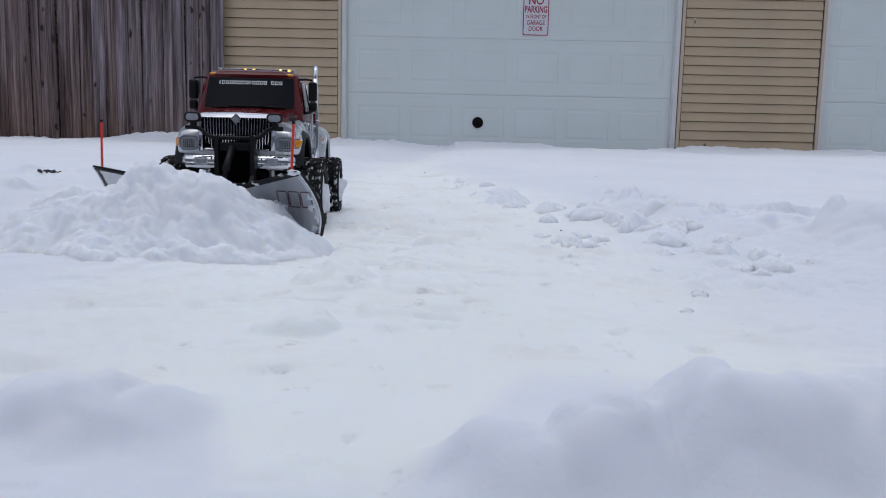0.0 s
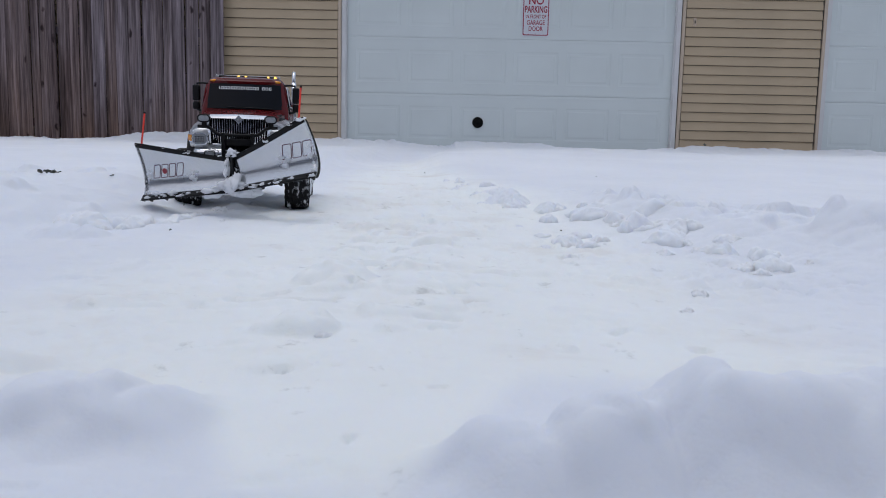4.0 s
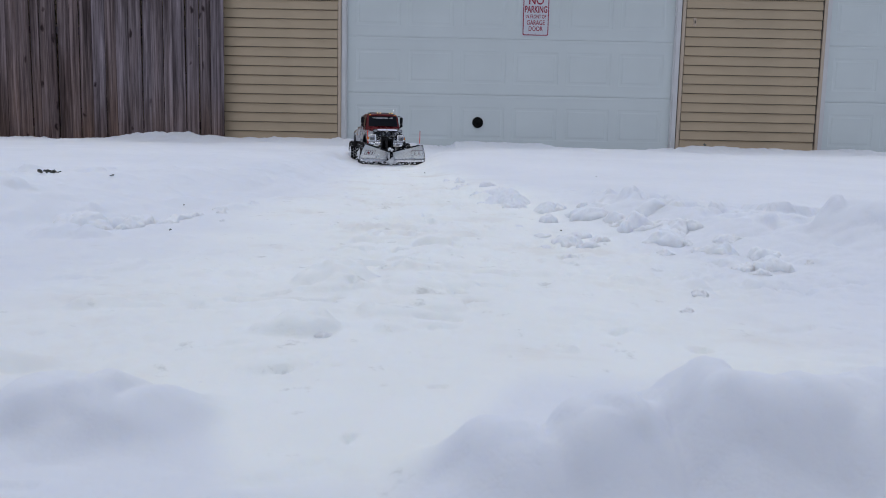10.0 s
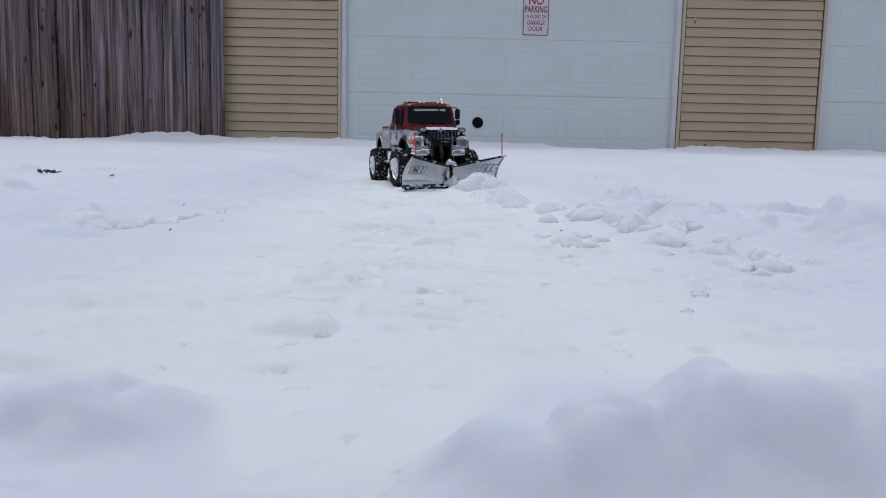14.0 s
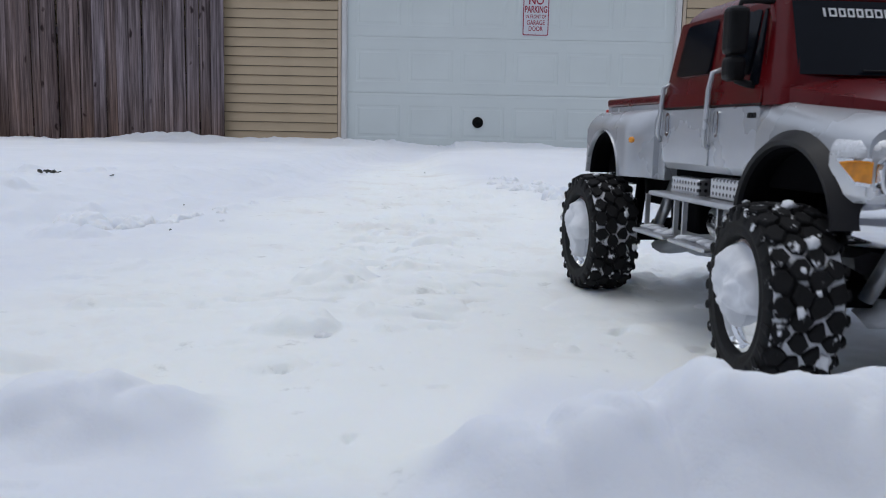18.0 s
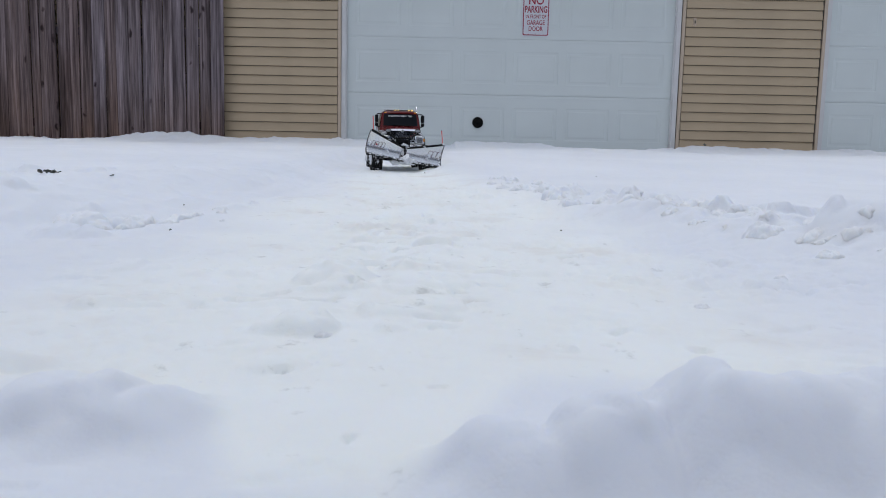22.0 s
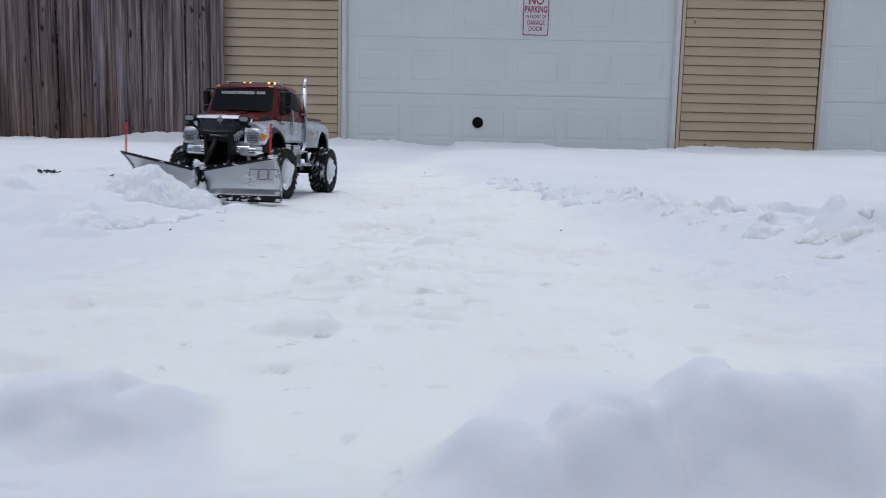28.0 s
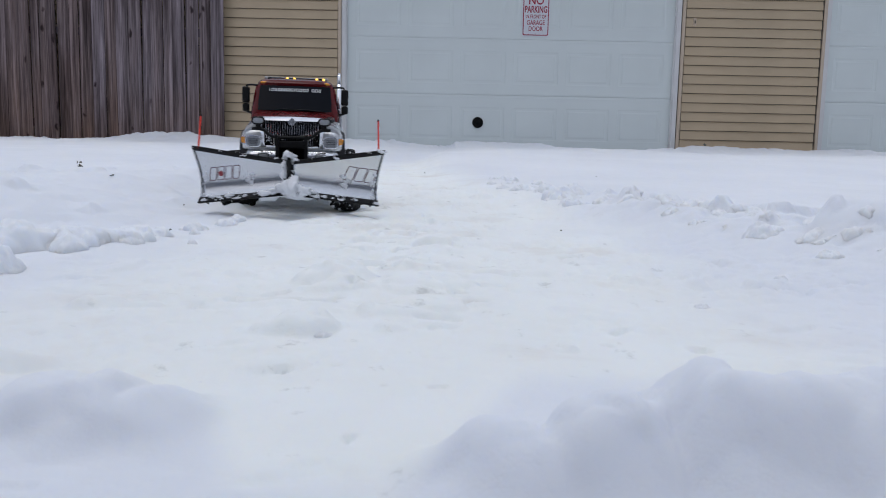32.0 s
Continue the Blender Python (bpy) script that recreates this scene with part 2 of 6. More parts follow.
def wall_piece(name, x0, x1, z0, z1):
    return tagged(part(name, boxed(x0, x1, WALL_Y, WALL_Y + 0.16, z0, z1), BACKING), "wood-framed garage wall clad in tan vinyl siding", "wall", kind="structure")


wall_left = wall_piece("wall_left", -9.0, -1.206, -0.1, 3.0)
wall_middle = wall_piece("wall_middle", 2.56, 4.20, -0.1, 3.0)
wall_right = wall_piece("wall_right", 7.90, 12.0, -0.1, 3.0)
wall_header = wall_piece("wall_header", -1.206, 2.56, 2.66, 3.0)
wall_header_2 = wall_piece("wall_header_2", 4.20, 7.90, 2.66, 3.0)
for name, xs in (("wall_side", (-9.0, -8.84)), ("wall_side_2", (11.84, 12.0))):
    tagged(part(name, boxed(*xs, WALL_Y + 0.16, WALL_Y + 6.5, -0.1, 3.0), SIDING), "plain tan garage side wall", "wall", kind="structure")
tagged(part("wall_back", boxed(-8.84, 11.84, WALL_Y + 6.34, WALL_Y + 6.5, -0.1, 3.0), SIDING), "plain tan garage back wall", "wall", kind="structure")
# the roof is out of view; its overhang is added to shade the front
tagged(part("roof", boxed(-9.2, 12.2, WALL_Y - 0.40, WALL_Y + 6.7, 3.0, 3.16, 0.02), SHINGLE), "low dark unseen garage roof with an eave added for shade", "roof", kind="structure")
tagged(part("floor", boxed(-8.84, 11.84, WALL_Y + 0.16, WALL_Y + 6.34, 0.02, 0.12), CONCRETE), "concrete garage floor", "floor", kind="structure")

# added unseen walls that close the yard behind and beside the lens, dimming skylight and reflections
YARD = plain("dull_added_wall", (0.17, 0.18, 0.21), 0.8, 0.0, 0.15, 0.6)
for name, args in (("wall_opposite", (-15.65, 17.65, -3.3, -3.0, -0.6, 3.7)), ("wall_yard_left", (-16.0, -15.7, -6.9, 9.0, -0.6, 2.8)), ("wall_yard_right", (17.7, 18.0, -6.9, 9.0, -0.6, 2.8))):
    tagged(part(name, boxed(*args), YARD), "plain dull unseen wall added to hold back sky light", "wall", kind="structure")

for wall, x0, x1 in ((wall_left, -8.95, -1.218), (wall_middle, 2.636, 4.136), (wall_right, 7.97, 11.95)):
    first = None
    for k in range(28):
        z = FIRST + k * COURSE
        if first is None:
            first = part("siding_board", lap(x1 - x0, x0), SIDING, wall)
            ob = first
        else:
            ob = new("siding_board", first.data)
            ob.parent = wall
        ob.location = (0, WALL_Y - 0.002, z)


def trim(name, x0, x1, z0, z1, y0, y1, material, label):
    return tagged(part(name, boxed(x0, x1, y0, y1, z0, z1, 0.004), material), label, "trim", kind="structure")


for i, x in enumerate((-1.213, 2.592, 4.152, 7.93)):
    trim(f"trim_{i + 1}", x, x + 0.036, 0.02, 2.72, WALL_Y - 0.024, WALL_Y - 0.003, SIDING_TRIM, "tan vinyl corner channel beside a garage door")


def section_mesh(width, height, centres, pane_w, z0, z1):
    """A steel door section: embossed frames pressed into the face, a rolled lip along top and bottom."""
    bm = bmesh.new()
    xs, zs = [0.0], [0.0, 0.010, 0.022]
    for c in centres:
        xs += [c - pane_w / 2, c - pane_w / 2 + 0.012, c - pane_w / 2 + 0.030, c - pane_w / 2 + 0.045, c + pane_w / 2 - 0.045, c + pane_w / 2 - 0.030, c + pane_w / 2 - 0.012, c + pane_w / 2]
    xs.append(width)
    zs += [z0, z0 + 0.012, z0 + 0.030, z0 + 0.045, z1 - 0.045, z1 - 0.030, z1 - 0.012, z1, height - 0.034, height - 0.022, height - 0.006, height]

    def depth(i, k):
        inside_x = 1 <= i <= len(xs) - 2
        zi = k - 3
        if inside_x and 0 <= zi <= 7:
            xi = (i - 1) % 8
            ring = min(xi, 7 - xi, zi, 7 - zi)
            return (0.0, 0.0036, 0.0036, -0.0008)[ring]
        if k == 0:
            return 0.006
        if k == 1 or k == len(zs) - 1:
            return 0.002
        if k == len(zs) - 3:
            return -0.0015
        return 0.0
    grid = [[bm.verts.new((x, depth(i, k), z)) for k, z in enumerate(zs)] for i, x in enumerate(xs)]
    for i in range(len(xs) - 1):
        for k in range(len(zs) - 1):
            bm.faces.new((grid[i][k], grid[i + 1][k], grid[i + 1][k + 1], grid[i][k + 1]))
    back = [bm.verts.new((x, 0.05, z)) for x, z in ((0, 0), (width, 0), (width, height), (0, height))]
    bm.faces.new(back[::-1])
    nx, nz = len(xs) - 1, len(zs) - 1
    bm.faces.new([grid[i][0] for i in range(nx, -1, -1)] + [back[0], back[1]])
    bm.faces.new([grid[i][nz] for i in range(nx + 1)] + [back[2], back[3]])
    bm.faces.new([grid[0][k] for k in range(nz + 1)] + [back[3], back[0]])
    bm.faces.new([grid[nx][k] for k in range(nz, -1, -1)] + [back[1], back[2]])
    return bm


def garage_door(name, x0, x1, hole=False):
    door = tagged(part(name, boxed(x0 - 0.01, x1 + 0.01, WALL_Y + 0.10, WALL_Y + 0.13, 0.16, 2.66), DOOR_WHITE), "closed white steel sectional garage door with embossed panels", "garage door", kind="structure")
    wide = x1 - x0
    step = 0.590
    centres = [wide / 2 + (k - 2.5) * step for k in range(6)]
    me = None
    for k in range(4):
        if me is None:
            s = part("door_section", section_mesh(wide, 0.616, centres, 0.50, 0.122, 0.485), DOOR_WHITE, door)
            me = s.data
        else:
            s = new("door_section", me)
            s.parent = door
        s.location = (x0, WALL_Y + 0.045, 0.179 + k * 0.618)
    part("bottom_seal", boxed(x0, x1, WALL_Y + 0.05, WALL_Y + 0.09, 0.155, 0.181, 0.004), BLACK, door, "black rubber bottom seal")
    for side, a in (("left", x0 - 0.05), ("right", x1)):
        f = part("jamb", boxed(a, a + 0.05, WALL_Y - 0.012, WALL_Y + 0.12, 0.02, 2.72, 0.004), JAMB_WHITE, door)
        stop = (a + 0.036, a + 0.062) if side == "left" else (a - 0.012, a + 0.014)
        part("weather_strip", boxed(*stop, WALL_Y + 0.012, WALL_Y + 0.040, 0.05, 2.70, 0.003), JAMB_WHITE, door)
    part("head_jamb", boxed(x0 - 0.05, x1 + 0.05, WALL_Y - 0.012, WALL_Y + 0.12, 2.655, 2.72, 0.004), JAMB_WHITE, door)
    return door


door_1 = garage_door("door_1", -1.125, 2.535)
door_2 = garage_door("door_2", 4.238, 7.86)

VENT_BLACK = plain("vent_black", (0.004, 0.004, 0.004), 0.8, 0.0, 0.2, 30, spec=0.15)
# round black vent cap in the lowest section
cap = tagged(part("vent_cap", lathe(bmesh.new(), [(0.062, 0.004), (0.062, -0.014), (0.057, -0.019), (0.052, -0.018), (0.048, -0.006), (0.014, -0.004), (0.012, -0.008)], 36), VENT_BLACK, smooth=True), "round black plastic vent cap set in the garage door", "vent")
cap.location = (0.361, WALL_Y + 0.046, 0.490)

# ---- board fence ----
FENCE_Y = WALL_Y - 0.16
fence = tagged(part("fence", boxed(-8.9, -2.47, FENCE_Y + 0.03, FENCE_Y + 0.07, 1.35, 1.43), WOOD), "weathered grey-brown wooden privacy fence against the garage", "fence", kind="structure")
part("rail", boxed(-8.9, -2.47, FENCE_Y + 0.03, FENCE_Y + 0.07, 0.35, 0.43), WOOD, fence)
rng = random.Random(11)


def picket(width):
    bm = boxed(-width / 2, width / 2, 0.0, 0.018, 0.0, 1.98, 0.003, 1)
    return bm


meshes = []
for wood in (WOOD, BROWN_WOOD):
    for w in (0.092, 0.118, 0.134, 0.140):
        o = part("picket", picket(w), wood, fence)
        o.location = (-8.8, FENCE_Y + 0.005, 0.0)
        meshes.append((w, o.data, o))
x, k, used = -2.452, 0, set()
while x > -8.85:
    w, me, o = meshes[rng.randrange(4) + (4 if x < -3.55 and (x < -3.9 or k % 2) else 0)]
    if me.name in used:
        o = new("picket", me)
        o.parent = fence
    used.add(me.name)
    o.location = (x - w / 2, FENCE_Y + rng.uniform(-0.006, 0.006) - (0.012 if k % 5 == 2 else 0.0), 0.04 + rng.uniform(-0.02, 0.02))
    o.rotation_euler = (0, radians(rng.uniform(-0.35, 0.35)), radians(rng.uniform(-1.6, 1.6)))
    x -= w + rng.choice((0.002, 0.003, 0.005, 0.010))
    k += 1

# ---- the sign ----
SIGN_WHITE = plain("sign_enamel", (0.66, 0.68, 0.72), 0.35, 0.0, 0.04, 8)
SIGN_RED = plain("sign_red", (0.33, 0.03, 0.06), 0.45, 0.0, 0.1, 20)


def rounded(x0, x1, z0, z1, r, n=5):
    pts = []
    for cx, cz, a0 in ((x1 - r, z0 + r, -90), (x1 - r, z1 - r, 0), (x0 + r, z1 - r, 90), (x0 + r, z0 + r, 180)):
        for k in range(n + 1):
            a = radians(a0 + 90 * k / n)
            pts.append((cx + r * math.cos(a), cz + r * math.sin(a)))
    return pts


def ring_mesh(bm, outer, inner, y0, y1, axis="y"):
    a = [[bm.verts.new((p[0], y, p[1]) if axis == "y" else (y, p[0], p[1])) for p in loop] for loop in (outer, inner) for y in (y0, y1)]
    k = len(outer)
    for i in range(k):
        j = (i + 1) % k
        bm.faces.new((a[0][i], a[0][j], a[2][j], a[2][i]))
        bm.faces.new((a[1][i], a[1][j], a[3][j], a[3][i]))
        bm.faces.new((a[0][i], a[0][j], a[1][j], a[1][i]))
        bm.faces.new((a[2][i], a[2][j], a[3][j], a[3][i]))
    bmesh.ops.recalc_face_normals(bm, faces=bm.faces[:])
    return bm


SX, SZ = 0.978, 1.452
sign = tagged(part("parking_sign", prism(bmesh.new(), rounded(-0.152, 0.152, 0, 0.457, 0.022), "y", -0.003, 0.0), SIGN_WHITE), "white metal no parking sign with red border on garage door", "sign")
sign.location = (SX, WALL_Y + 0.040, SZ)
part("border", ring_mesh(bmesh.new(), rounded(-0.143, 0.143, 0.009, 0.448, 0.018), rounded(-0.133, 0.133, 0.019, 0.438, 0.013), -0.0045, -0.0031), SIGN_RED, sign)


def words(name, text, size, x, z, parent, material, y, wide=1.0, weight=0.0):
    c = bpy.data.curves.new(name, "FONT")
    c.body, c.size, c.align_x, c.align_y, c.extrude = text, size, "CENTER", "CENTER", 0.0008
    c.offset = weight
    o = new(name, c)
    dg = bpy.context.evaluated_depsgraph_get()
    me = bpy.data.meshes.new_from_object(o.evaluated_get(dg))
    bpy.data.objects.remove(o)
    bpy.data.curves.remove(c)
    me.materials.clear()
    me.materials.append(material)
    t = new(name, me)
    t.parent = parent
    t.matrix_basis = Matrix.Translation((x, y, z)) @ Matrix.Rotation(radians(90), 4, "X") @ Matrix.Diagonal((wide, 1, 1, 1))
    return t


for text, size, z, wide, weight in (("NO", 0.125, 0.385, 0.86, 0.0025), ("PARKING", 0.100, 0.288, 0.60, 0.0025), ("IN FRONT OF", 0.058, 0.212, 0.64, 0.0008), ("GARAGE", 0.070, 0.146, 0.74, 0.0010), ("DOOR", 0.070, 0.080, 0.76, 0.0010)):
    words("lettering", text, size, 0, z, sign, SIGN_RED, -0.0042, wide, weight)
for z in (0.430, 0.028):
    part("screw", lathe(bmesh.new(), [(0.006, 0.0), (0.006, -0.002), (0.003, -0.004)], 10, m=Matrix.Translation((0, -0.003, z))), GREY_STEEL, sign)

# small keyed box on the siding
keybox = tagged(part("key_switch", boxed(-0.016, 0.016, -0.022, 0.0, -0.046, 0.046, 0.005), SIDING_TRIM), "small tan key switch box on the siding", "switch")
keybox.location = (2.728, WALL_Y - 0.010, 1.634)
part("keyhole", boxed(-0.006, 0.006, -0.0245, -0.021, -0.016, 0.016, 0.003), BLACK, keybox, "dark key slot")

# ---- the snow-covered ground ----
RISE_Y, RISE_Z = [-20.0, 0.0, 0.5, 1.0, 2.0, 3.0, 3.6, 4.4, 5.5, 6.5, 7.2, 9.4], [-0.23, 0.0, 0.0045, 0.0075, 0.0135, 0.0205, 0.0270, 0.0385, 0.0570, 0.0690, 0.0790, 0.1081]


def smooth(a, b, v):
    t = np.clip((v - a) / (b - a), 0, 1)
    return t * t * (3 - 2 * t)


def lattice(seed):
    return np.random.RandomState(seed).rand(256, 256)


def vnoise(x, y, scale, seed, octaves=1, gain=0.5):
    """Smooth value noise, about -1 to 1; scale is the size of a lump in metres."""
    total, amp, norm = 0.0, 1.0, 0.0
    for o in range(octaves):
        g = lattice(seed + o)
        u, v = x / scale + 37.1 * o, y / scale + 11.7 * o
        i, j = np.floor(u).astype(int), np.floor(v).astype(int)
        fu, fv = u - i, v - j
        fu, fv = fu * fu * fu * (fu * (fu * 6 - 15) + 10), fv * fv * fv * (fv * (fv * 6 - 15) + 10)
        a, b = g[i % 256, j % 256], g[(i + 1) % 256, j % 256]
        c, d = g[i % 256, (j + 1) % 256], g[(i + 1) % 256, (j + 1) % 256]
        total = total + amp * ((a * (1 - fu) + b * fu) * (1 - fv) + (c * (1 - fu) + d * fu) * fv)
        norm += amp
        amp *= gain
        scale = scale / 2
    return 2 * total / norm - 1


def line(y, ys, vs):
    return np.interp(y, ys, vs)


def lumps(x, y, size, seed, keep=0.55):
    """Rounded clods: one bump to a cell, of uneven size."""
    g1, g2, g3, g4 = lattice(seed), lattice(seed + 1), lattice(seed + 2), lattice(seed + 3)
    u, v = x / size, y / size
    i0, j0 = np.floor(u).astype(int), np.floor(v).astype(int)
    best = np.zeros_like(x)
    for di in (-1, 0, 1):
        for dj in (-1, 0, 1):
            i, j = i0 + di, j0 + dj
            cx, cy = i + g1[i % 256, j % 256], j + g2[i % 256, j % 256]
            r = (0.35 + 0.55 * g3[i % 256, j % 256]) * (g4[i % 256, j % 256] < keep)
            d2 = ((u - cx) ** 2 + (v - cy) ** 2) / np.maximum(r, 1e-3) ** 2
            best = np.maximum(best, np.where(r > 0, r * np.sqrt(np.clip(1 - d2, 0, 1)), 0))
    return best * size


LANE_Y = [-3.0, 0.3, 0.8, 1.2, 1.55, 1.85, 2.36, 3.1, 3.55, 4.3, 5.1, 6.0, 7.0, 7.8, 8.3]
LANE_L = [-1.2, -1.2, -1.25, -1.30, -1.30, -1.25, -1.12, -1.02, -1.00, -0.98, -1.02, -0.98, -0.95, -0.85, -0.6]
LANE_R = [0.70, 0.74, 0.80, 0.86, 0.82, 0.68, 0.52, 0.42, 0.28, 0.14, 0.02, -0.10, -0.12, -0.22, -0.45]


# place, radius and height of clods frozen into the surface
BESIDE = [(-0.822, 1.745, 0.075, 0.028), (-0.745, 1.70, 0.040, 0.022), (-0.905, 2.062, 0.045, 0.024), (-0.815, 2.036, 0.050, 0.020), (-1.115, 2.089, 0.040, 0.020), (-1.32, 2.60, 0.07, 0.022), (-1.20, 2.75, 0.045, 0.022)]
IN_LANE = [(-0.166, 1.250, 0.062, 0.030), (-0.160, 0.930, 0.046, 0.024), (-0.159, 0.775, 0.030, 0.010), (-0.075, 1.393, 0.036, 0.015), (-0.189, 1.999, 0.036, 0.019), (-0.160, 2.035, 0.022, 0.014), (-0.215, 1.97, 0.018, 0.010), (0.130, 0.866, 0.018, 0.013), (0.142, 3.169, 0.045, 0.022), (-0.055, 0.930, 0.018, 0.008), (-0.10, 1.02, 0.016, 0.008), (-0.30, 3.35, 0.035, 0.016), (0.02, 2.62, 0.032, 0.014), (-0.42, 4.5, 0.045, 0.02), (-0.33, 1.30, 0.03, 0.012), (-0.45, 1.05, 0.04, 0.014), (-0.52, 1.35, 0.035, 0.012), (-0.62, 2.4, 0.05, 0.018), (0.26, 0.98, 0.03, 0.010), (0.31, 1.30, 0.026, 0.010), (0.20, 1.50, 0.03, 0.010), (0.08, 1.85, 0.03, 0.010)]


# steep-faced heaps close to the lens: middle of the crest, half width, run of the front and of the back, height
NEAR_MOUNDS = [(0.45, 0.510, 0.34, 0.105, 0.15, 0.079), (0.24, 0.520, 0.15, 0.090, 0.12, 0.055), (0.050, 0.495, 0.085, 0.085, 0.08, 0.040), (0.11, 0.505, 0.09, 0.085, 0.08, 0.052),
               (-0.225, 0.600, 0.070, 0.080, 0.10, 0.026), (-0.285, 0.600, 0.095, 0.095, 0.10, 0.036), (-0.360, 0.640, 0.090, 0.090, 0.12, 0.020), (-0.480, 0.720, 0.120, 0.075, 0.10, 0.030), (-0.13, 0.440, 0.08, 0.06, 0.06, 0.012)]
# small holes broken into the packed snow: place and half width
HOLES = [(0.134, 0.872, 0.016), (0.208, 0.962, 0.022), (0.178, 0.893, 0.012), (0.289, 0.880, 0.018), (-0.014, 0.954, 0.011), (-0.087, 1.386, 0.030), (-0.100, 0.775, 0.011), (-0.156, 0.751, 0.013), (-0.004, 0.687, 0.017), (-0.195, 2.063, 0.038), (0.243, 1.594, 0.028),
         (0.027, 1.169, 0.019), (0.053, 1.089, 0.018), (-0.072, 0.579, 0.012), (-0.136, 1.182, 0.015), (-0.165, 1.880, 0.026), (0.200, 2.490, 0.028), (0.074, 1.901, 0.014)]


def lane(x, y):
    """1 on the ploughed strip, 0 on the snow beside it."""
    wob = 0.06 * vnoise(x, y, 0.40, 5, 3) + 0.025 * vnoise(x, y, 0.09, 9, 2)
    left, right = line(y, LANE_Y, LANE_L) + 1.6 * wob, line(y, LANE_Y, LANE_R) + wob
    return smooth(-1.4, -0.3, y) * smooth(-0.02, 0.42, x - left) * smooth(-0.16, 0.22, right - x) * smooth(8.2, 7.3, y), left, right


def height(x, y):
    ground = np.interp(y, RISE_Y, RISE_Z) + 0.006 * smooth(-0.25, -0.60, x) * smooth(1.0, 1.6, y) * smooth(4.5, 3.0, y)
    inside, left, right = lane(x, y)
    out = 1 - inside
    deep = 0.078 + 0.016 * vnoise(x, y, 0.9, 21, 2) + 0.008 * vnoise(x, y, 0.22, 31, 2) + 0.0035 * vnoise(x, y, 0.055, 33, 2) + 0.035 * smooth(5, 8.5, y)
    deep = deep + 0.05 * lumps(x, y, 0.20, 141, 0.35) * smooth(0.0, 0.5, vnoise(x, y, 0.8, 151))
    deep = deep - 0.054 * smooth(-0.25, 0.25, x - right) * smooth(6.0, 4.5, y) - 0.035 * np.exp(-((x + 0.15) / 0.30) ** 2) * smooth(6.5, 8.0, y)
    qx0, qy0 = x + 0.02 * vnoise(x, y, 0.06, 281, 2), y + 0.02 * vnoise(x, y, 0.06, 291, 2)
    # broken edge of turned snow beside the lane
    band = 0.62 * np.exp(-((x - right - 0.09) / 0.13) ** 2) * smooth(3.1, 2.2, y) * smooth(0.6, 1.2, y) + 0.12 * np.exp(-((x - left - 0.10) / 0.20) ** 2) * smooth(4.6, 2.4, y)
    berm = band * (0.42 * lumps(qx0, qy0, 0.15, 41, 0.75) + 0.50 * lumps(qx0, qy0, 0.070, 51, 0.7) + 0.45 * lumps(qx0, qy0, 0.032, 56, 0.6) + 0.012 * vnoise(x, y, 0.1, 161, 2))
    # broken chunks with steep faces on both sides
    chunk = 0.024 * smooth(0.06, 0.26, vnoise(qx0, qy0, 0.15, 313, 2)) + 0.022 * smooth(0.10, 0.30, vnoise(qx0, qy0, 0.08, 321, 2))
    beyond = smooth(-0.02, 0.10, x - right) * smooth(0.75, 0.35, x - right) * smooth(3.6, 2.6, y) * smooth(0.75, 1.15, y)
    berm = berm + chunk * (beyond + 0.40 * smooth(0.25, -0.25, x - left) * smooth(-0.9, -0.3, x - left) * smooth(4.8, 2.4, y) * smooth(1.2, 1.7, y))
    crumb = 0.30 + 0.70 * smooth(-0.25, 0.4, vnoise(x, y, 0.35, 91, 2))
    crumb = crumb * (0.30 + 0.70 * smooth(0.60, 1.10, y)) * (1 + 0.9 * np.exp(-((x - 0.50) / 0.22) ** 2 - ((y - 1.05) / 0.45) ** 2))
    packed = 0.001 + 0.007 * vnoise(x, y, 0.30, 61, 2) + 0.0022 * vnoise(x, y, 0.085, 71, 3)
    packed = packed + 0.0050 * vnoise(x - 0.12 * y, y * 0.10, 0.075, 451, 2) * smooth(0.7, 1.1, y) * (0.45 + 0.75 * smooth(0.0, -0.35, x))
    packed = packed + crumb * (0.09 * lumps(qx0, qy0, 0.065, 81, 0.30) + 0.24 * lumps(qx0, qy0, 0.026, 181, 0.28) + 0.24 * lumps(qx0, qy0, 0.012, 191, 0.28))
    packed = packed - (0.3 + 0.7 * crumb) * 0.006 * smooth(0.42, 0.60, vnoise(qx0 * 0.7, qy0 * 1.3, 0.075, 341, 3))
    track = np.exp(-((x + 0.04 + 0.015 * y) / 0.27) ** 2) * smooth(0.85, 1.1, y) * smooth(5.5, 3.0, y)
    packed = packed + track * (0.22 * lumps(qx0, qy0 * 1.6, 0.055, 381, 0.22) - 0.012 * smooth(0.34, 0.46, vnoise(qx0, qy0 * 1.8, 0.085, 391, 2)))
    z = ground + out * deep + berm + inside * packed
    # clods that have sunk into the surface
    qx, qy = x + 0.022 * vnoise(x, y, 0.07, 261, 3), y + 0.022 * vnoise(x, y, 0.07, 271, 3)
    knobs = 0.8 + 0.35 * vnoise(x, y, 0.025, 276, 2)
    for cx, cy, r, h in BESIDE + IN_LANE:
        d = ((qx - cx) ** 2 + (qy - cy) ** 2) / (1.25 * r * r)
        z = z + h * knobs * np.clip(1 - d, 0, 1) ** 0.85
    hx, hy = x + 0.020 * vnoise(x, y, 0.026, 461, 2), y + 0.014 * vnoise(x, y, 0.026, 471, 2)
    for cx, cy, r in HOLES:
        z = z - min(0.017, 0.65 * r) * smooth(1.0, 0.1, ((hx - cx) / r) ** 2 + ((hy - cy) / (0.75 * r)) ** 2)
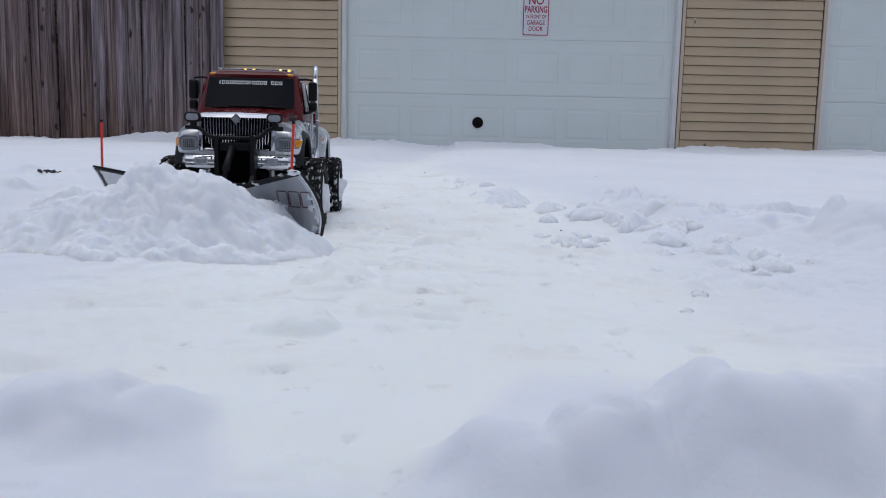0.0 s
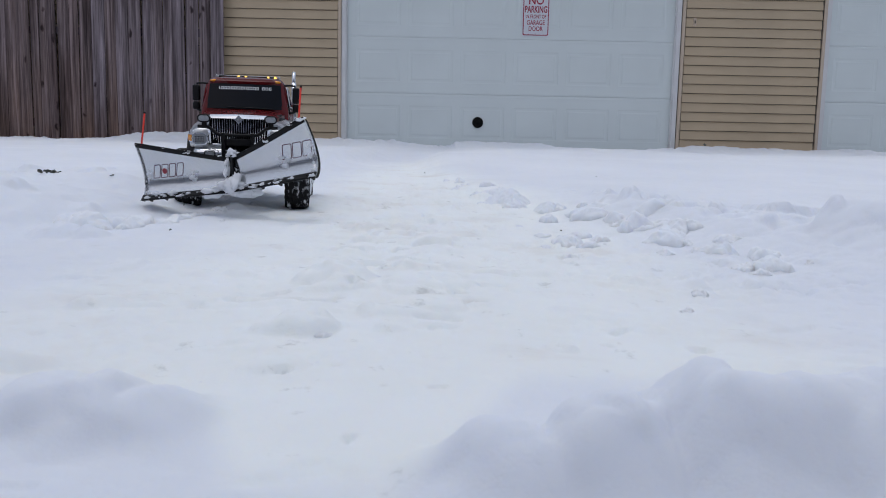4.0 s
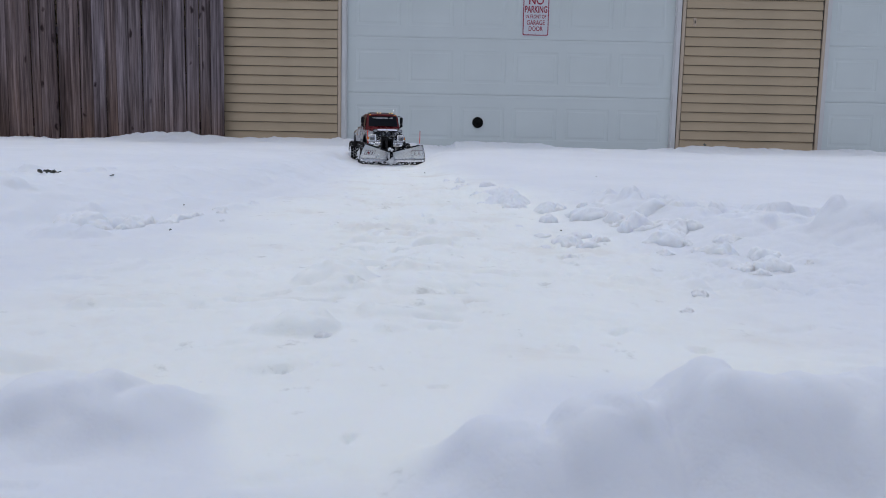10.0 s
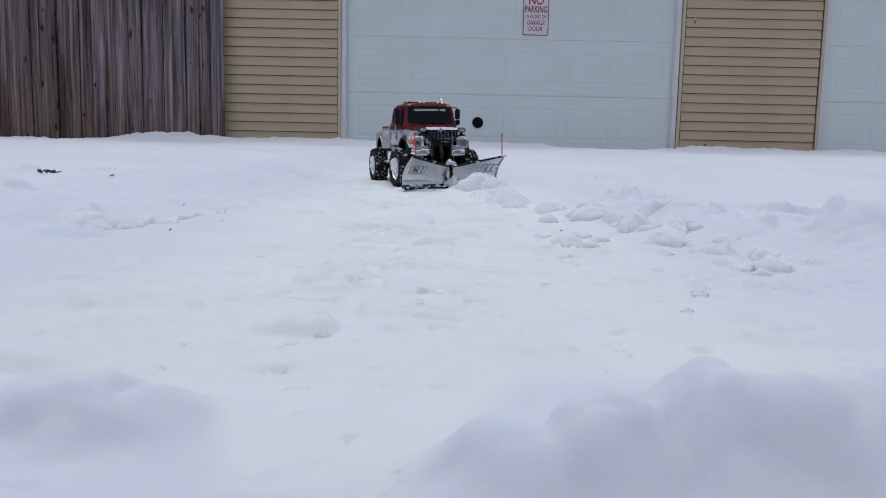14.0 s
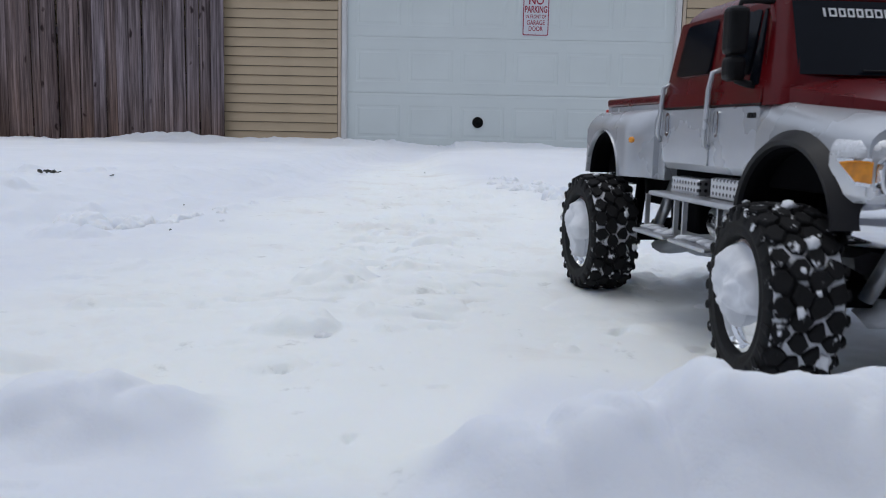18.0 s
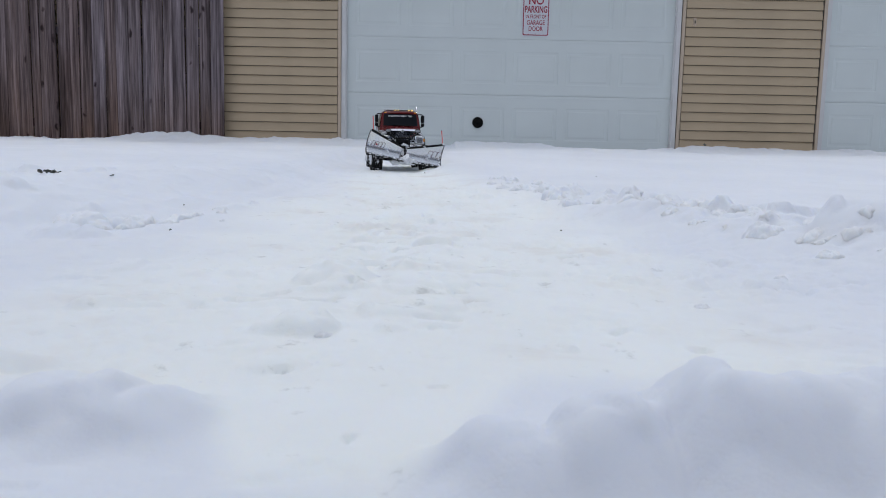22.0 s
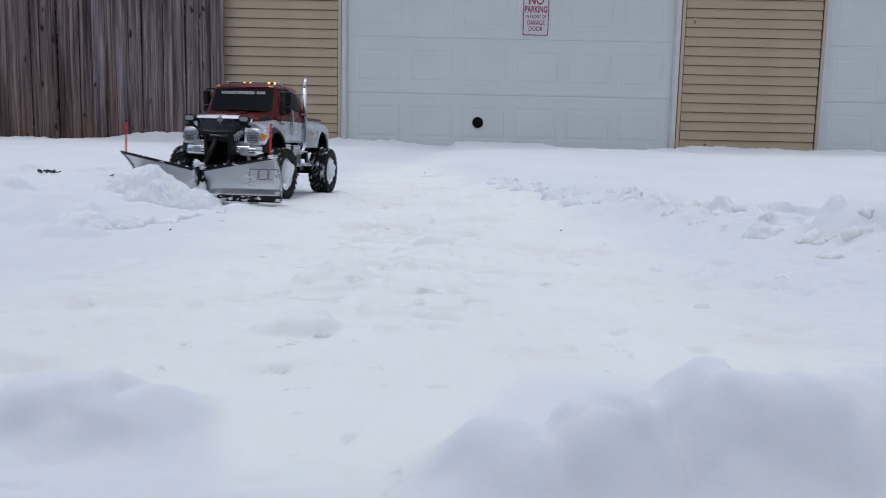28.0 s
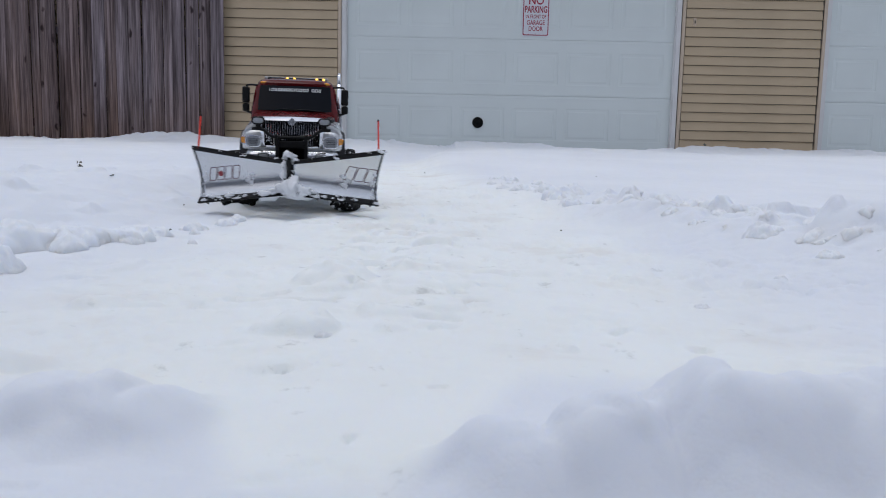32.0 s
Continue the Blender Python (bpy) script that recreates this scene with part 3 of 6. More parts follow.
    # heaped snow in front of the lens
    wx = x + 0.011 * vnoise(x, y, 0.11, 231, 2) + 0.006 * vnoise(x, y, 0.035, 236)
    wy = y + 0.014 * vnoise(x, y, 0.08, 241, 2) + 0.007 * vnoise(x, y, 0.030, 246)
    near = np.zeros_like(x)
    for cx, cy, rx, front, back, h in NEAR_MOUNDS:
        dy = wy - cy
        slope = np.where(dy < 0, smooth(-front, 0, dy), smooth(back, 0, dy))
        near = np.maximum(near, h * slope * smooth(rx, rx - 0.075, np.abs(wx - cx)))
    z = z + near + smooth(0.0, 0.05, near) * (0.006 * vnoise(x, y, 0.075, 351, 2) + 0.12 * lumps(qx0, qy0, 0.060, 361, 0.55) + 0.24 * lumps(qx0, qy0, 0.026, 371, 0.5) + 0.20 * lumps(qx0, qy0, 0.013, 376, 0.4))
    z = z + 0.03 * smooth(0.42, 0.24, y) * smooth(-0.7, -0.2, y) * smooth(1.3, 0.6, np.abs(x)) + 0.005 * vnoise(x, y, 0.14, 251, 1) * smooth(1.0, 0.6, y)
    # drift along the garage and the fence
    foot = smooth(8.45, 8.95, y) * smooth(12.0, 9.6, y)
    drift = line(x, [-8, -4.2, -3.6, -3.4, -2.6, -2.3, -1.2, -0.45, -0.1, 0.05, 0.11, 0.30, 1.0, 1.25, 1.6, 1.9, 2.3, 2.55, 2.75, 2.95, 3.2, 8],
                 [0.205, 0.205, 0.235, 0.275, 0.285, 0.262, 0.272, 0.228, 0.198, 0.190, 0.245, 0.262, 0.262, 0.225, 0.225, 0.205, 0.222, 0.232, 0.275, 0.262, 0.252, 0.245])
    drift = drift + 0.010 * vnoise(x, y, 0.18, 121, 2) + 0.30 * lumps(x, y, 0.10, 201, 0.4) * smooth(0.0, 0.3, vnoise(x, y * 0.3, 0.5, 211))
    drift = drift + 0.40 * lumps(x, y, 0.06, 221, 0.55) * smooth(-0.1, 0.3, vnoise(x, y * 0.2, 0.35, 226)) + 0.006 * vnoise(x, y, 0.05, 228, 2)
    z = z * (1 - foot) + foot * drift
    return z


def spread(lo_far, lo, hi, hi_far, base, rate, centre):
    """Grid lines, dense near centre and wider apart away from it."""
    out, v = [centre], centre
    while v < hi_far:
        v += base + rate * abs(v - centre) + (0.12 * max(0, v - hi))
        out.append(v)
    v = centre
    while v > lo_far:
        v -= base + rate * abs(v - centre) + (0.12 * max(0, lo - v))
        out.append(v)
    return np.array(sorted(out))


def sheet():
    xs = spread(-180, -4.5, 4.5, 180, 0.0036, 0.0042, 0.0)
    ys = spread(-180, 0.1, 9.4, 180, 0.0034, 0.0046, 0.45)
    X, Y = np.meshgrid(xs, ys, indexing="ij")
    Z = height(X, Y)
    nx, ny = len(xs), len(ys)
    co = np.stack([X, Y, Z], -1).reshape(-1, 3)
    idx = np.arange(nx * ny).reshape(nx, ny)
    quads = np.stack([idx[:-1, :-1], idx[1:, :-1], idx[1:, 1:], idx[:-1, 1:]], -1).reshape(-1, 4)
    me = bpy.data.meshes.new("ground")
    me.from_pydata(co.tolist(), [], quads.tolist())
    me.polygons.foreach_set("use_smooth", [True] * len(me.polygons))
    me.materials.append(SNOW)
    worn_lit = me.attributes.new("worn_lit", "FLOAT", "POINT")
    inside = lane(X, Y)[0]
    # packed strip; the near heaps are left out to keep their painted bluish shade
    worn_lit.data.foreach_set("value", (inside * smooth(-0.70, -0.28, X + 0.10 * vnoise(X, Y, 0.25, 431, 2)) * smooth(7.8, 5.5, Y) * smooth(0.0, 0.12, Y - 0.42 - 0.26 * smooth(-0.04, 0.10, X) - 0.16 * smooth(-0.12, -0.20, X)) * smooth(0.62, 0.25, X + 0.10 * vnoise(X, Y, 0.25, 441, 2))).astype(np.float32).reshape(-1))
    return new("ground", me)


ground = tagged(sheet(), "white trodden and ploughed snow over a gently rising drive", "snow", kind="structure")


# ---- heaps and clods of snow ----
def heap_mesh(rx, ry, h, seed, n=230):
    g = np.linspace(-1.15, 1.15, n)
    U, V = np.meshgrid(g, g, indexing="ij")
    X, Y = U * rx, V * ry
    qx, qy = X + 0.012 * vnoise(X, Y, 0.05, seed + 60, 2), Y + 0.012 * vnoise(X, Y, 0.05, seed + 70, 2)
    warp = 1 + 0.35 * vnoise(X, Y, 0.16, seed, 2)
    d = np.sqrt(np.clip((U ** 2 + V ** 2) * warp, 0, 4))
    Z = 1.30 * h * np.exp(-(d / 0.64) ** 2) - 0.020 - 0.040 * smooth(0.72, 1.20, d)
    billow = 0.020 * vnoise(qx, qy, 0.11, seed + 10, 2) + 0.008 * vnoise(qx, qy, 0.040, seed + 20, 2) + 0.26 * lumps(qx, qy, 0.085, seed + 12, 0.6) + 0.22 * lumps(qx, qy, 0.045, seed + 15, 0.55) + 0.24 * lumps(qx, qy, 0.019, seed + 18, 0.5)
    Z = Z + smooth(1.15, 0.50, d) * billow + smooth(1.20, 0.70, d) * (0.34 * lumps(qx, qy, 0.026, seed + 35, 0.55) + 0.42 * lumps(qx, qy, 0.013, seed + 45, 0.5) + 0.0045 * vnoise(X, Y, 0.011, seed + 50, 2)) - 0.012
    idx = np.arange(n * n).reshape(n, n)
    quads = np.stack([idx[:-1, :-1], idx[1:, :-1], idx[1:, 1:], idx[:-1, 1:]], -1).reshape(-1, 4)
    keep = (Z.reshape(-1)[quads].max(1) > -0.075)
    me = bpy.data.meshes.new("snow_mound")
    me.from_pydata(np.stack([X, Y, Z], -1).reshape(-1, 3).tolist(), [], quads[keep].tolist())
    me.polygons.foreach_set("use_smooth", [True] * len(me.polygons))
    me.materials.append(LOOSE_SNOW)
    return me


def heap(rx, ry, h, seed):
    return tagged(new("snow_mound", heap_mesh(rx, ry, h, seed)), "lumpy white heap of snow pushed by the plow", "snow heap", group="heaps of ploughed snow")


heap_one = heap(0.26, 0.42, 0.150, 300)
heap_two = heap(0.17, 0.30, 0.105, 340)
heap_three = heap(0.25, 0.34, 0.125, 380)


def clod_mesh(seed, squash, r, n=44):
    """A clump of small lumps pressed together, steep-sided, its rim below the snow."""
    g = np.linspace(-1.25, 1.25, n)
    U, V = np.meshgrid(g, g, indexing="ij")
    qu, qv = U + 0.16 * vnoise(U, V, 0.5, 480 + seed, 2), V + 0.16 * vnoise(U, V, 0.5, 490 + seed, 2)
    d = (qu ** 2 + qv ** 2) * (1 + 0.55 * vnoise(U, V, 0.8, 400 + seed, 2))
    Z = squash * np.sign(1 - d) * np.abs(1 - d) ** 0.55 * (1 + 0.30 * vnoise(U, V, 0.7, 410 + seed))
    Z = Z + (0.40 * lumps(qu, qv, 0.60, 430 + seed, 0.8) + 0.32 * lumps(qu, qv, 0.32, 436 + seed, 0.65) + 0.16 * lumps(qu, qv, 0.16, 442 + seed, 0.55)) * smooth(1.15, 0.8, d) + 0.07 * vnoise(U, V, 0.18, 460 + seed, 2) - 0.24
    Z = np.maximum(Z, -0.6)
    idx = np.arange(n * n).reshape(n, n)
    quads = np.stack([idx[:-1, :-1], idx[1:, :-1], idx[1:, 1:], idx[:-1, 1:]], -1).reshape(-1, 4)
    keep = Z.reshape(-1)[quads].max(1) > -0.59
    U, V, Z = U * r * 1.15, V * r, Z * r
    me = bpy.data.meshes.new("snow_clod")
    me.from_pydata(np.stack([U, V, Z], -1).reshape(-1, 3).tolist(), [], quads[keep].tolist())
    me.polygons.foreach_set("use_smooth", [True] * len(me.polygons))
    me.materials.append(LOOSE_SNOW)
    return me


SQUASH = (0.76, 0.92, 0.64, 0.84, 0.70, 0.96)


def level(x, y, r=0.0):
    """The snow's height at a place, or its lowest within r of it."""
    q = np.array([(0, 0), (r, 0), (-r, 0), (0, r), (0, -r)], float)
    return float(height(x + q[:, 0], y + q[:, 1]).min())


def clod(x, y, r, k, sink=0.15, spin=0.0):
    """A clod of radius r that lies on the snow at x, y."""
    o = tagged(new("snow_clod", clod_mesh(k + 1, SQUASH[k % 6], r)), "rounded broken clod of white snow", "snow clod", group="clods of snow")
    o.rotation_mode = "QUATERNION"
    o.matrix_basis = pose(x, y, level(x, y, 0.8 * r) + r * (0.10 - sink), 0, 0, spin + 57 * k)
    return o


# clods along the edge that the plow shoves aside: first place, last place, radius
SHOVED = [((0.175, 2.976), (0.40, 2.90), 0.046), ((0.229, 2.741), (0.50, 2.52), 0.036), ((0.340, 2.60), (0.547, 2.365), 0.058), ((0.440, 2.34), (0.649, 2.230), 0.080), ((0.265, 1.60), (0.86, 1.62), 0.034), ((0.280, 1.80), (0.80, 1.72), 0.040), ((0.235, 1.90), (0.66, 1.84), 0.028), ((0.320, 1.92), (0.72, 1.90), 0.030), ((0.225, 1.74), (0.74, 1.64), 0.020), ((0.310, 1.70), (0.88, 1.70), 0.024), ((0.600, 2.217), (0.834, 2.266), 0.085),
          ((0.571, 1.956), (0.724, 2.173), 0.054), ((0.627, 1.760), (0.906, 1.852), 0.038), ((0.590, 1.430), (0.938, 1.763), 0.034), ((0.334, 1.083), (0.364, 1.105), 0.013), ((0.386, 1.189), (0.55, 1.302), 0.013), ((0.500, 2.150), (0.70, 2.05), 0.036), ((0.300, 2.30), (0.60, 2.12), 0.028), ((0.20, 2.15), (0.46, 2.62), 0.022), ((0.36, 1.86), (0.62, 1.95), 0.024), ((0.46, 1.66), (0.78, 1.60), 0.024), ((0.13, 3.22), (0.30, 3.35), 0.030), ((0.07, 3.55), (0.22, 3.72), 0.026)]
# the windrow of broken clumps at the edge
ROW_Y, ROW_X = [1.35, 1.7, 2.0, 2.2, 2.4, 2.6, 2.8, 3.2, 3.85, 4.3], [0.61, 0.57, 0.54, 0.48, 0.40, 0.35, 0.25, 0.18, 0.10, -0.01]
rng = random.Random(77)
for k in range(38):
    q = 4.3 - 2.95 * ((k + rng.random()) / 38) ** 0.8
    q_x = float(line(q, ROW_Y, ROW_X)) + rng.gauss(0.0, 0.040)
    SHOVED.append(((q_x, q), (q_x + rng.uniform(0.17, 0.25), q + rng.uniform(-0.08, 0.08)), (0.022 + 0.044 * rng.random() ** 1.3) * (0.8 if q < 1.7 else 0.55 if q > 3.3 else 1.0)))
shoved = [(clod(a[0], a[1], r, k), a, b, r) for k, (a, b, r) in enumerate(SHOVED)]
clod(1.288, 2.435, 0.056, 3)
clod(1.20, 2.30, 0.034, 4)
# clods that roll off the first heap: resting place and radius
SPILLED = [((-0.135, 0.885), 0.030, 0.95), ((-0.165, 0.970), 0.016, 0.90), ((-0.210, 0.835), 0.018, 1.0), ((-0.105, 1.270), 0.010, 0.6), ((-0.120, 0.780), 0.012, 1.1), ((-0.240, 1.110), 0.014, 0.75), ((-0.225, 0.720), 0.016, 1.2), ((-0.180, 1.480), 0.016, 0.35), ((-0.215, 0.560), 0.080, 1.42), ((-0.275, 0.480), 0.085, 1.44), ((-0.165, 0.500), 0.070, 1.40), ((-0.150, 0.610), 0.045, 1.38), ((-0.120, 0.545), 0.050, 1.41), ((-0.185, 0.660), 0.030, 1.36), ((-0.095, 0.620), 0.026, 1.40), ((-0.190, 0.385), 0.060, 1.40)]
spilled = [(clod(p[0], p[1], r, k + 2), p, r, t) for k, (p, r, t) in enumerate(SPILLED)]
# clods left beside the wheels by the last push
LATE = [((-0.79, 1.47), 0.075), ((-0.745, 1.51), 0.066), ((-0.700, 1.54), 0.058), ((-0.660, 1.59), 0.050), ((-0.635, 1.66), 0.042), ((-0.615, 1.74), 0.030), ((-0.585, 1.88), 0.026), ((-0.545, 2.02), 0.030), ((-0.68, 1.46), 0.034), ((-0.62, 1.58), 0.024), ((-0.56, 1.80), 0.014), ((-0.52, 1.66), 0.012), ((-0.54, 2.10), 0.020)]
late = [(clod(p[0] - 0.06, p[1] + 0.45, r, k + 5), p, r) for k, (p, r) in enumerate(LATE)]

# ---- small litter on the snow ----
LEAF = plain("dead_leaf", (0.17, 0.172, 0.155), 0.8, 0.0, 0.35, 40)


def leaf_mesh(seed):
    bm = bmesh.new()
    rows = []
    for i in range(6):
        u = i / 5
        w = 0.35 * math.sin(math.pi * min(1, 0.08 + u * 0.9)) ** 0.8
        rows.append([bm.verts.new((u - 0.5, w * j, 0.22 * abs(j) ** 1.5 + 0.16 * math.sin(3 * u + seed) + 0.06 * j * math.sin(5 * u + seed))) for j in (-1, -0.5, 0, 0.5, 1)])
    for a, b in zip(rows, rows[1:]):
        for j in range(4):
            bm.faces.new((a[j], a[j + 1], b[j + 1], b[j]))
    bmesh.ops.solidify(bm, geom=bm.faces[:], thickness=0.012)
    return bm


leaf_clump = tagged(empty("leaf_clump"), "clump of dead grey leaves lying on the snow", "leaves")
rnd = random.Random(9)
for k in range(11):
    m = pose(rnd.uniform(-0.024, 0.024), rnd.uniform(-0.024, 0.024), rnd.uniform(0.0, 0.006), rnd.uniform(-55, 55), rnd.uniform(-45, 45), rnd.uniform(0, 360)) @ Matrix.Scale(rnd.uniform(0.009, 0.020), 4)
    part("leaf", leaf_mesh(k), LEAF, leaf_clump, m=m)
LEAF_A, LEAF_B = (-1.245, 2.56), (-1.42, 3.15)
leaf_clump.matrix_basis = pose(*LEAF_A, level(*LEAF_A))
for k, (x, y, r) in enumerate(((-1.055, 2.57, 0.014), (-0.76, 2.36, 0.008), (-0.625, 1.84, 0.009), (0.86, 4.6, 0.010), (2.86, 8.98, 0.055), (2.78, 9.0, 0.035), (0.30, 2.05, 0.007), (-0.12, 4.9, 0.014))):
    o = tagged(part("dead_leaf", leaf_mesh(k + 30), LEAF), "small dark dead leaf on the snow", "leaf", group="dead leaves")
    o.matrix_basis = pose(x, y, level(x, y) + 0.15 * r, 12, 8, 70 * k) @ Matrix.Scale(r, 4)

# ---- the truck (x forward, y to its left, z up, origin on the ground between the axles) ----
def tread_plate():
    m, n, l, b = shader("tread_plate", 0.3, 0.9)
    tc = n.new("ShaderNodeTexCoord")
    v = n.new("ShaderNodeTexVoronoi")
    v.inputs["Scale"].default_value = 125
    v.inputs["Randomness"].default_value = 0.0
    l.new(tc.outputs["Object"], v.inputs[0])
    l.new(ramp(n, l, v.outputs["Distance"], [(0.30, (0.05, 0.05, 0.055)), (0.42, (0.66, 0.67, 0.69))]).outputs[0], b.inputs["Base Color"])
    bump(n, l, b, v.outputs["Distance"], 0.5, 0.001)
    return m


def snowy_rubber(name, scale, lo, hi):
    """Rubber with snow caught in patches, other ones on each object."""
    m, n, l, b = shader(name, 0.8, 0.0, 0.2)
    tc, info = n.new("ShaderNodeTexCoord"), n.new("ShaderNodeObjectInfo")
    far = n.new("ShaderNodeMath")
    far.operation = "MULTIPLY"
    far.inputs[1].default_value = 9.0
    l.new(info.outputs["Random"], far.inputs[0])
    add = n.new("ShaderNodeVectorMath")
    l.new(tc.outputs["Object"], add.inputs[0])
    l.new(far.outputs[0], add.inputs[1])
    t, s = noise_tex(n, l, scale, 6, 0.62), noise_tex(n, l, 200)
    l.new(add.outputs[0], t.inputs[0])
    l.new(ramp(n, l, t.outputs[0], [(lo, (0.010, 0.010, 0.011)), (hi, (0.74, 0.76, 0.80))]).outputs[0], b.inputs["Base Color"])
    bump(n, l, b, s.outputs[0], 0.5, 0.001)
    return m


def led(name, colour, power):
    m, n, l, b = shader(name, 0.3)
    b.inputs["Base Color"].default_value = (*colour, 1)
    b.inputs["Emission Color"].default_value = (*colour, 1)
    b.inputs["Emission Strength"].default_value = power
    return m


PLATE = tread_plate()
TREAD = snowy_rubber("snow_packed_rubber", 20, 0.500, 0.530)
BLOCK = snowy_rubber("snow_flecked_rubber", 70, 0.62, 0.655)
LED_AMBER = led("amber_led", (1.0, 0.58, 0.10), 2.6)
SILVER_FRAME = plain("grey_undertray", (0.30, 0.31, 0.33), 0.5, 0.3, 0.15, 18)
DARK = plain("dark_inner_plastic", (0.004, 0.004, 0.005), 0.8, 0.0, 0.2, 30, spec=0.04)
LOGO_LINE = plain("logo_outline", (0.13, 0.06, 0.08), 0.5, 0.0, 0.1, 50)
LOGO_RED = plain("logo_red", (0.30, 0.035, 0.05), 0.5, 0.0, 0.1, 50)
CRUST = plain("crusted_snow", (0.80, 0.82, 0.86), 0.8, 0.0, 0.04, 60, relief=0.0012, spec=0.2)

truck = tagged(empty("pickup_truck"), "red and silver model pickup on huge tyres, carrying a V plow", "truck")


def ring_xy(x0, x1, hw, z, r, nose=0.0):
    """A rounded rectangle in plan at height z; nose bows its front."""
    pts = []
    for cx, cy, a0 in ((x1 - r, hw - r, 0), (x0 + r, hw - r, 90), (x0 + r, -hw + r, 180), (x1 - r, -hw + r, 270)):
        for k in range(5):
            a = radians(a0 + 22.5 * k)
            pts.append((cx + r * math.cos(a), cy + r * math.sin(a), z))
    out = []
    for x, y, zz in pts:
        if x > (x0 + x1) / 2 and nose:
            x += nose * (1 - (y / hw) ** 2)
        out.append((x, y, zz))
    return out


def lumpy(bm, centre, size, seed, subdiv=2, rough=0.28, squash=(1, 1, 1)):
    """An uneven lump of snow."""
    made = bmesh.ops.create_icosphere(bm, subdivisions=subdiv, radius=1.0)
    off = Vector((seed * 3.7, seed * 1.3, seed * 2.1))
    for v in made["verts"]:
        d = v.co.normalized()
        k = 1 + 1.3 * rough * noise.noise(d * 1.4 + off) + 0.9 * rough * noise.noise(d * 3.6 + off) + 0.5 * rough * noise.noise(d * 8 + off)
        v.co = Vector(centre) + Vector((d.x * squash[0], d.y * squash[1], d.z * squash[2])) * size * k
    return bm


# cab
part("cab_upper", loft(bmesh.new(), [ring_xy(-0.098, 0.190, 0.1335, 0.266, 0.016, 0.004), ring_xy(-0.097, 0.187, 0.133, 0.292, 0.018, 0.006), ring_xy(-0.080, 0.153, 0.1190, 0.372, 0.022, 0.008),
     ring_xy(-0.077, 0.157, 0.1155, 0.381, 0.026, 0.008), ring_xy(-0.068, 0.152, 0.108, 0.3895, 0.03, 0.008), ring_xy(-0.045, 0.140, 0.090, 0.3945, 0.04, 0.006), ring_xy(-0.03, 0.125, 0.070, 0.3960, 0.04, 0.006)]), RED, truck, "glossy dark red cab", smooth="auto")
part("cab_lower", loft(bmesh.new(), [ring_xy(-0.090, 0.150, 0.126, 0.190, 0.008), ring_xy(-0.095, 0.152, 0.1325, 0.200, 0.008), ring_xy(-0.096, 0.152, 0.1345, 0.235, 0.008), ring_xy(-0.096, 0.152, 0.1338, 0.2655, 0.008)]), SILVER, truck, "silver lower cab", smooth="auto")
part("sill", boxed(-0.088, 0.150, -0.112, 0.112, 0.168, 0.192, 0.004), DARK, truck, "dark sill under the cab")


def front_glass():
    bm = bmesh.new()
    rows = []
    for k in range(7):
        z = 0.296 + k * (0.3725 - 0.296) / 6
        f = (z - 0.292) / 0.08
        x, hw = 0.187 - f * 0.034 + 0.0034, 0.1145 - f * 0.0070
        rows.append([bm.verts.new((x + 0.006 * (1 - (j / 6) ** 2) - 0.002 * (abs(j) / 6) ** 6, hw * j / 6, z)) for j in range(-6, 7)])
    for a, b in zip(rows, rows[1:]):
        for j in range(12):
            bm.faces.new((a[j], a[j + 1], b[j + 1], b[j]))
    return bm


windshield = part("windshield", front_glass(), GLASS_DARK, truck, "dark tinted windshield", smooth=True)


def on_glass(y, z, lift=0.0008):
    f = (z - 0.292) / 0.08
    hw = 0.1145 - f * 0.0070
    return Vector((0.187 - f * 0.034 + 0.0034 + 0.006 * (1 - (y / hw) ** 2) + lift, y, z))


# white strip of lettering along the top of the glass, as plain bars
widths = [0.004, 0.009, 0.008, 0.008, 0.008, 0.009, 0.009, 0.008, 0.004, 0.009, 0.009, 0.009, 0.007, 0.0, 0.009, 0.009, 0.008]
y = 0.079
for w in widths:
    if w == 0.0:
        y -= 0.008
        continue
    w *= 0.90
    z0, z1, e = 0.3555, 0.3645, 0.0019
    bm = bmesh.new()
    outer = [(y, z0), (y - w, z0), (y - w, z1), (y, z1)]
    inner = [(y - e, z0 + e), (y - w + e, z0 + e), (y - w + e, z1 - e), (y - e, z1 - e)]
    if w < 0.006:
        bm.faces.new([bm.verts.new(on_glass(-yy, zz)) for yy, zz in ((y, z0), (y - w * 0.7, z0), (y - w * 0.7, z1), (y, z1))])
    else:
        a, b = ([bm.verts.new(on_glass(-yy, zz)) for yy, zz in loop] for loop in (outer, inner))
        for i in range(4):
            bm.faces.new((a[i], a[(i + 1) % 4], b[(i + 1) % 4], b[i]))
    part("letter_bar", bm, WHITE_MARK, windshield)
    y -= w + 0.0024
part("wiper", tube(bmesh.new(), [on_glass(0.09, 0.297, 0.003), on_glass(0.02, 0.300, 0.003), on_glass(-0.05, 0.300, 0.003)], 0.0012, 6), BLACK, windshield)


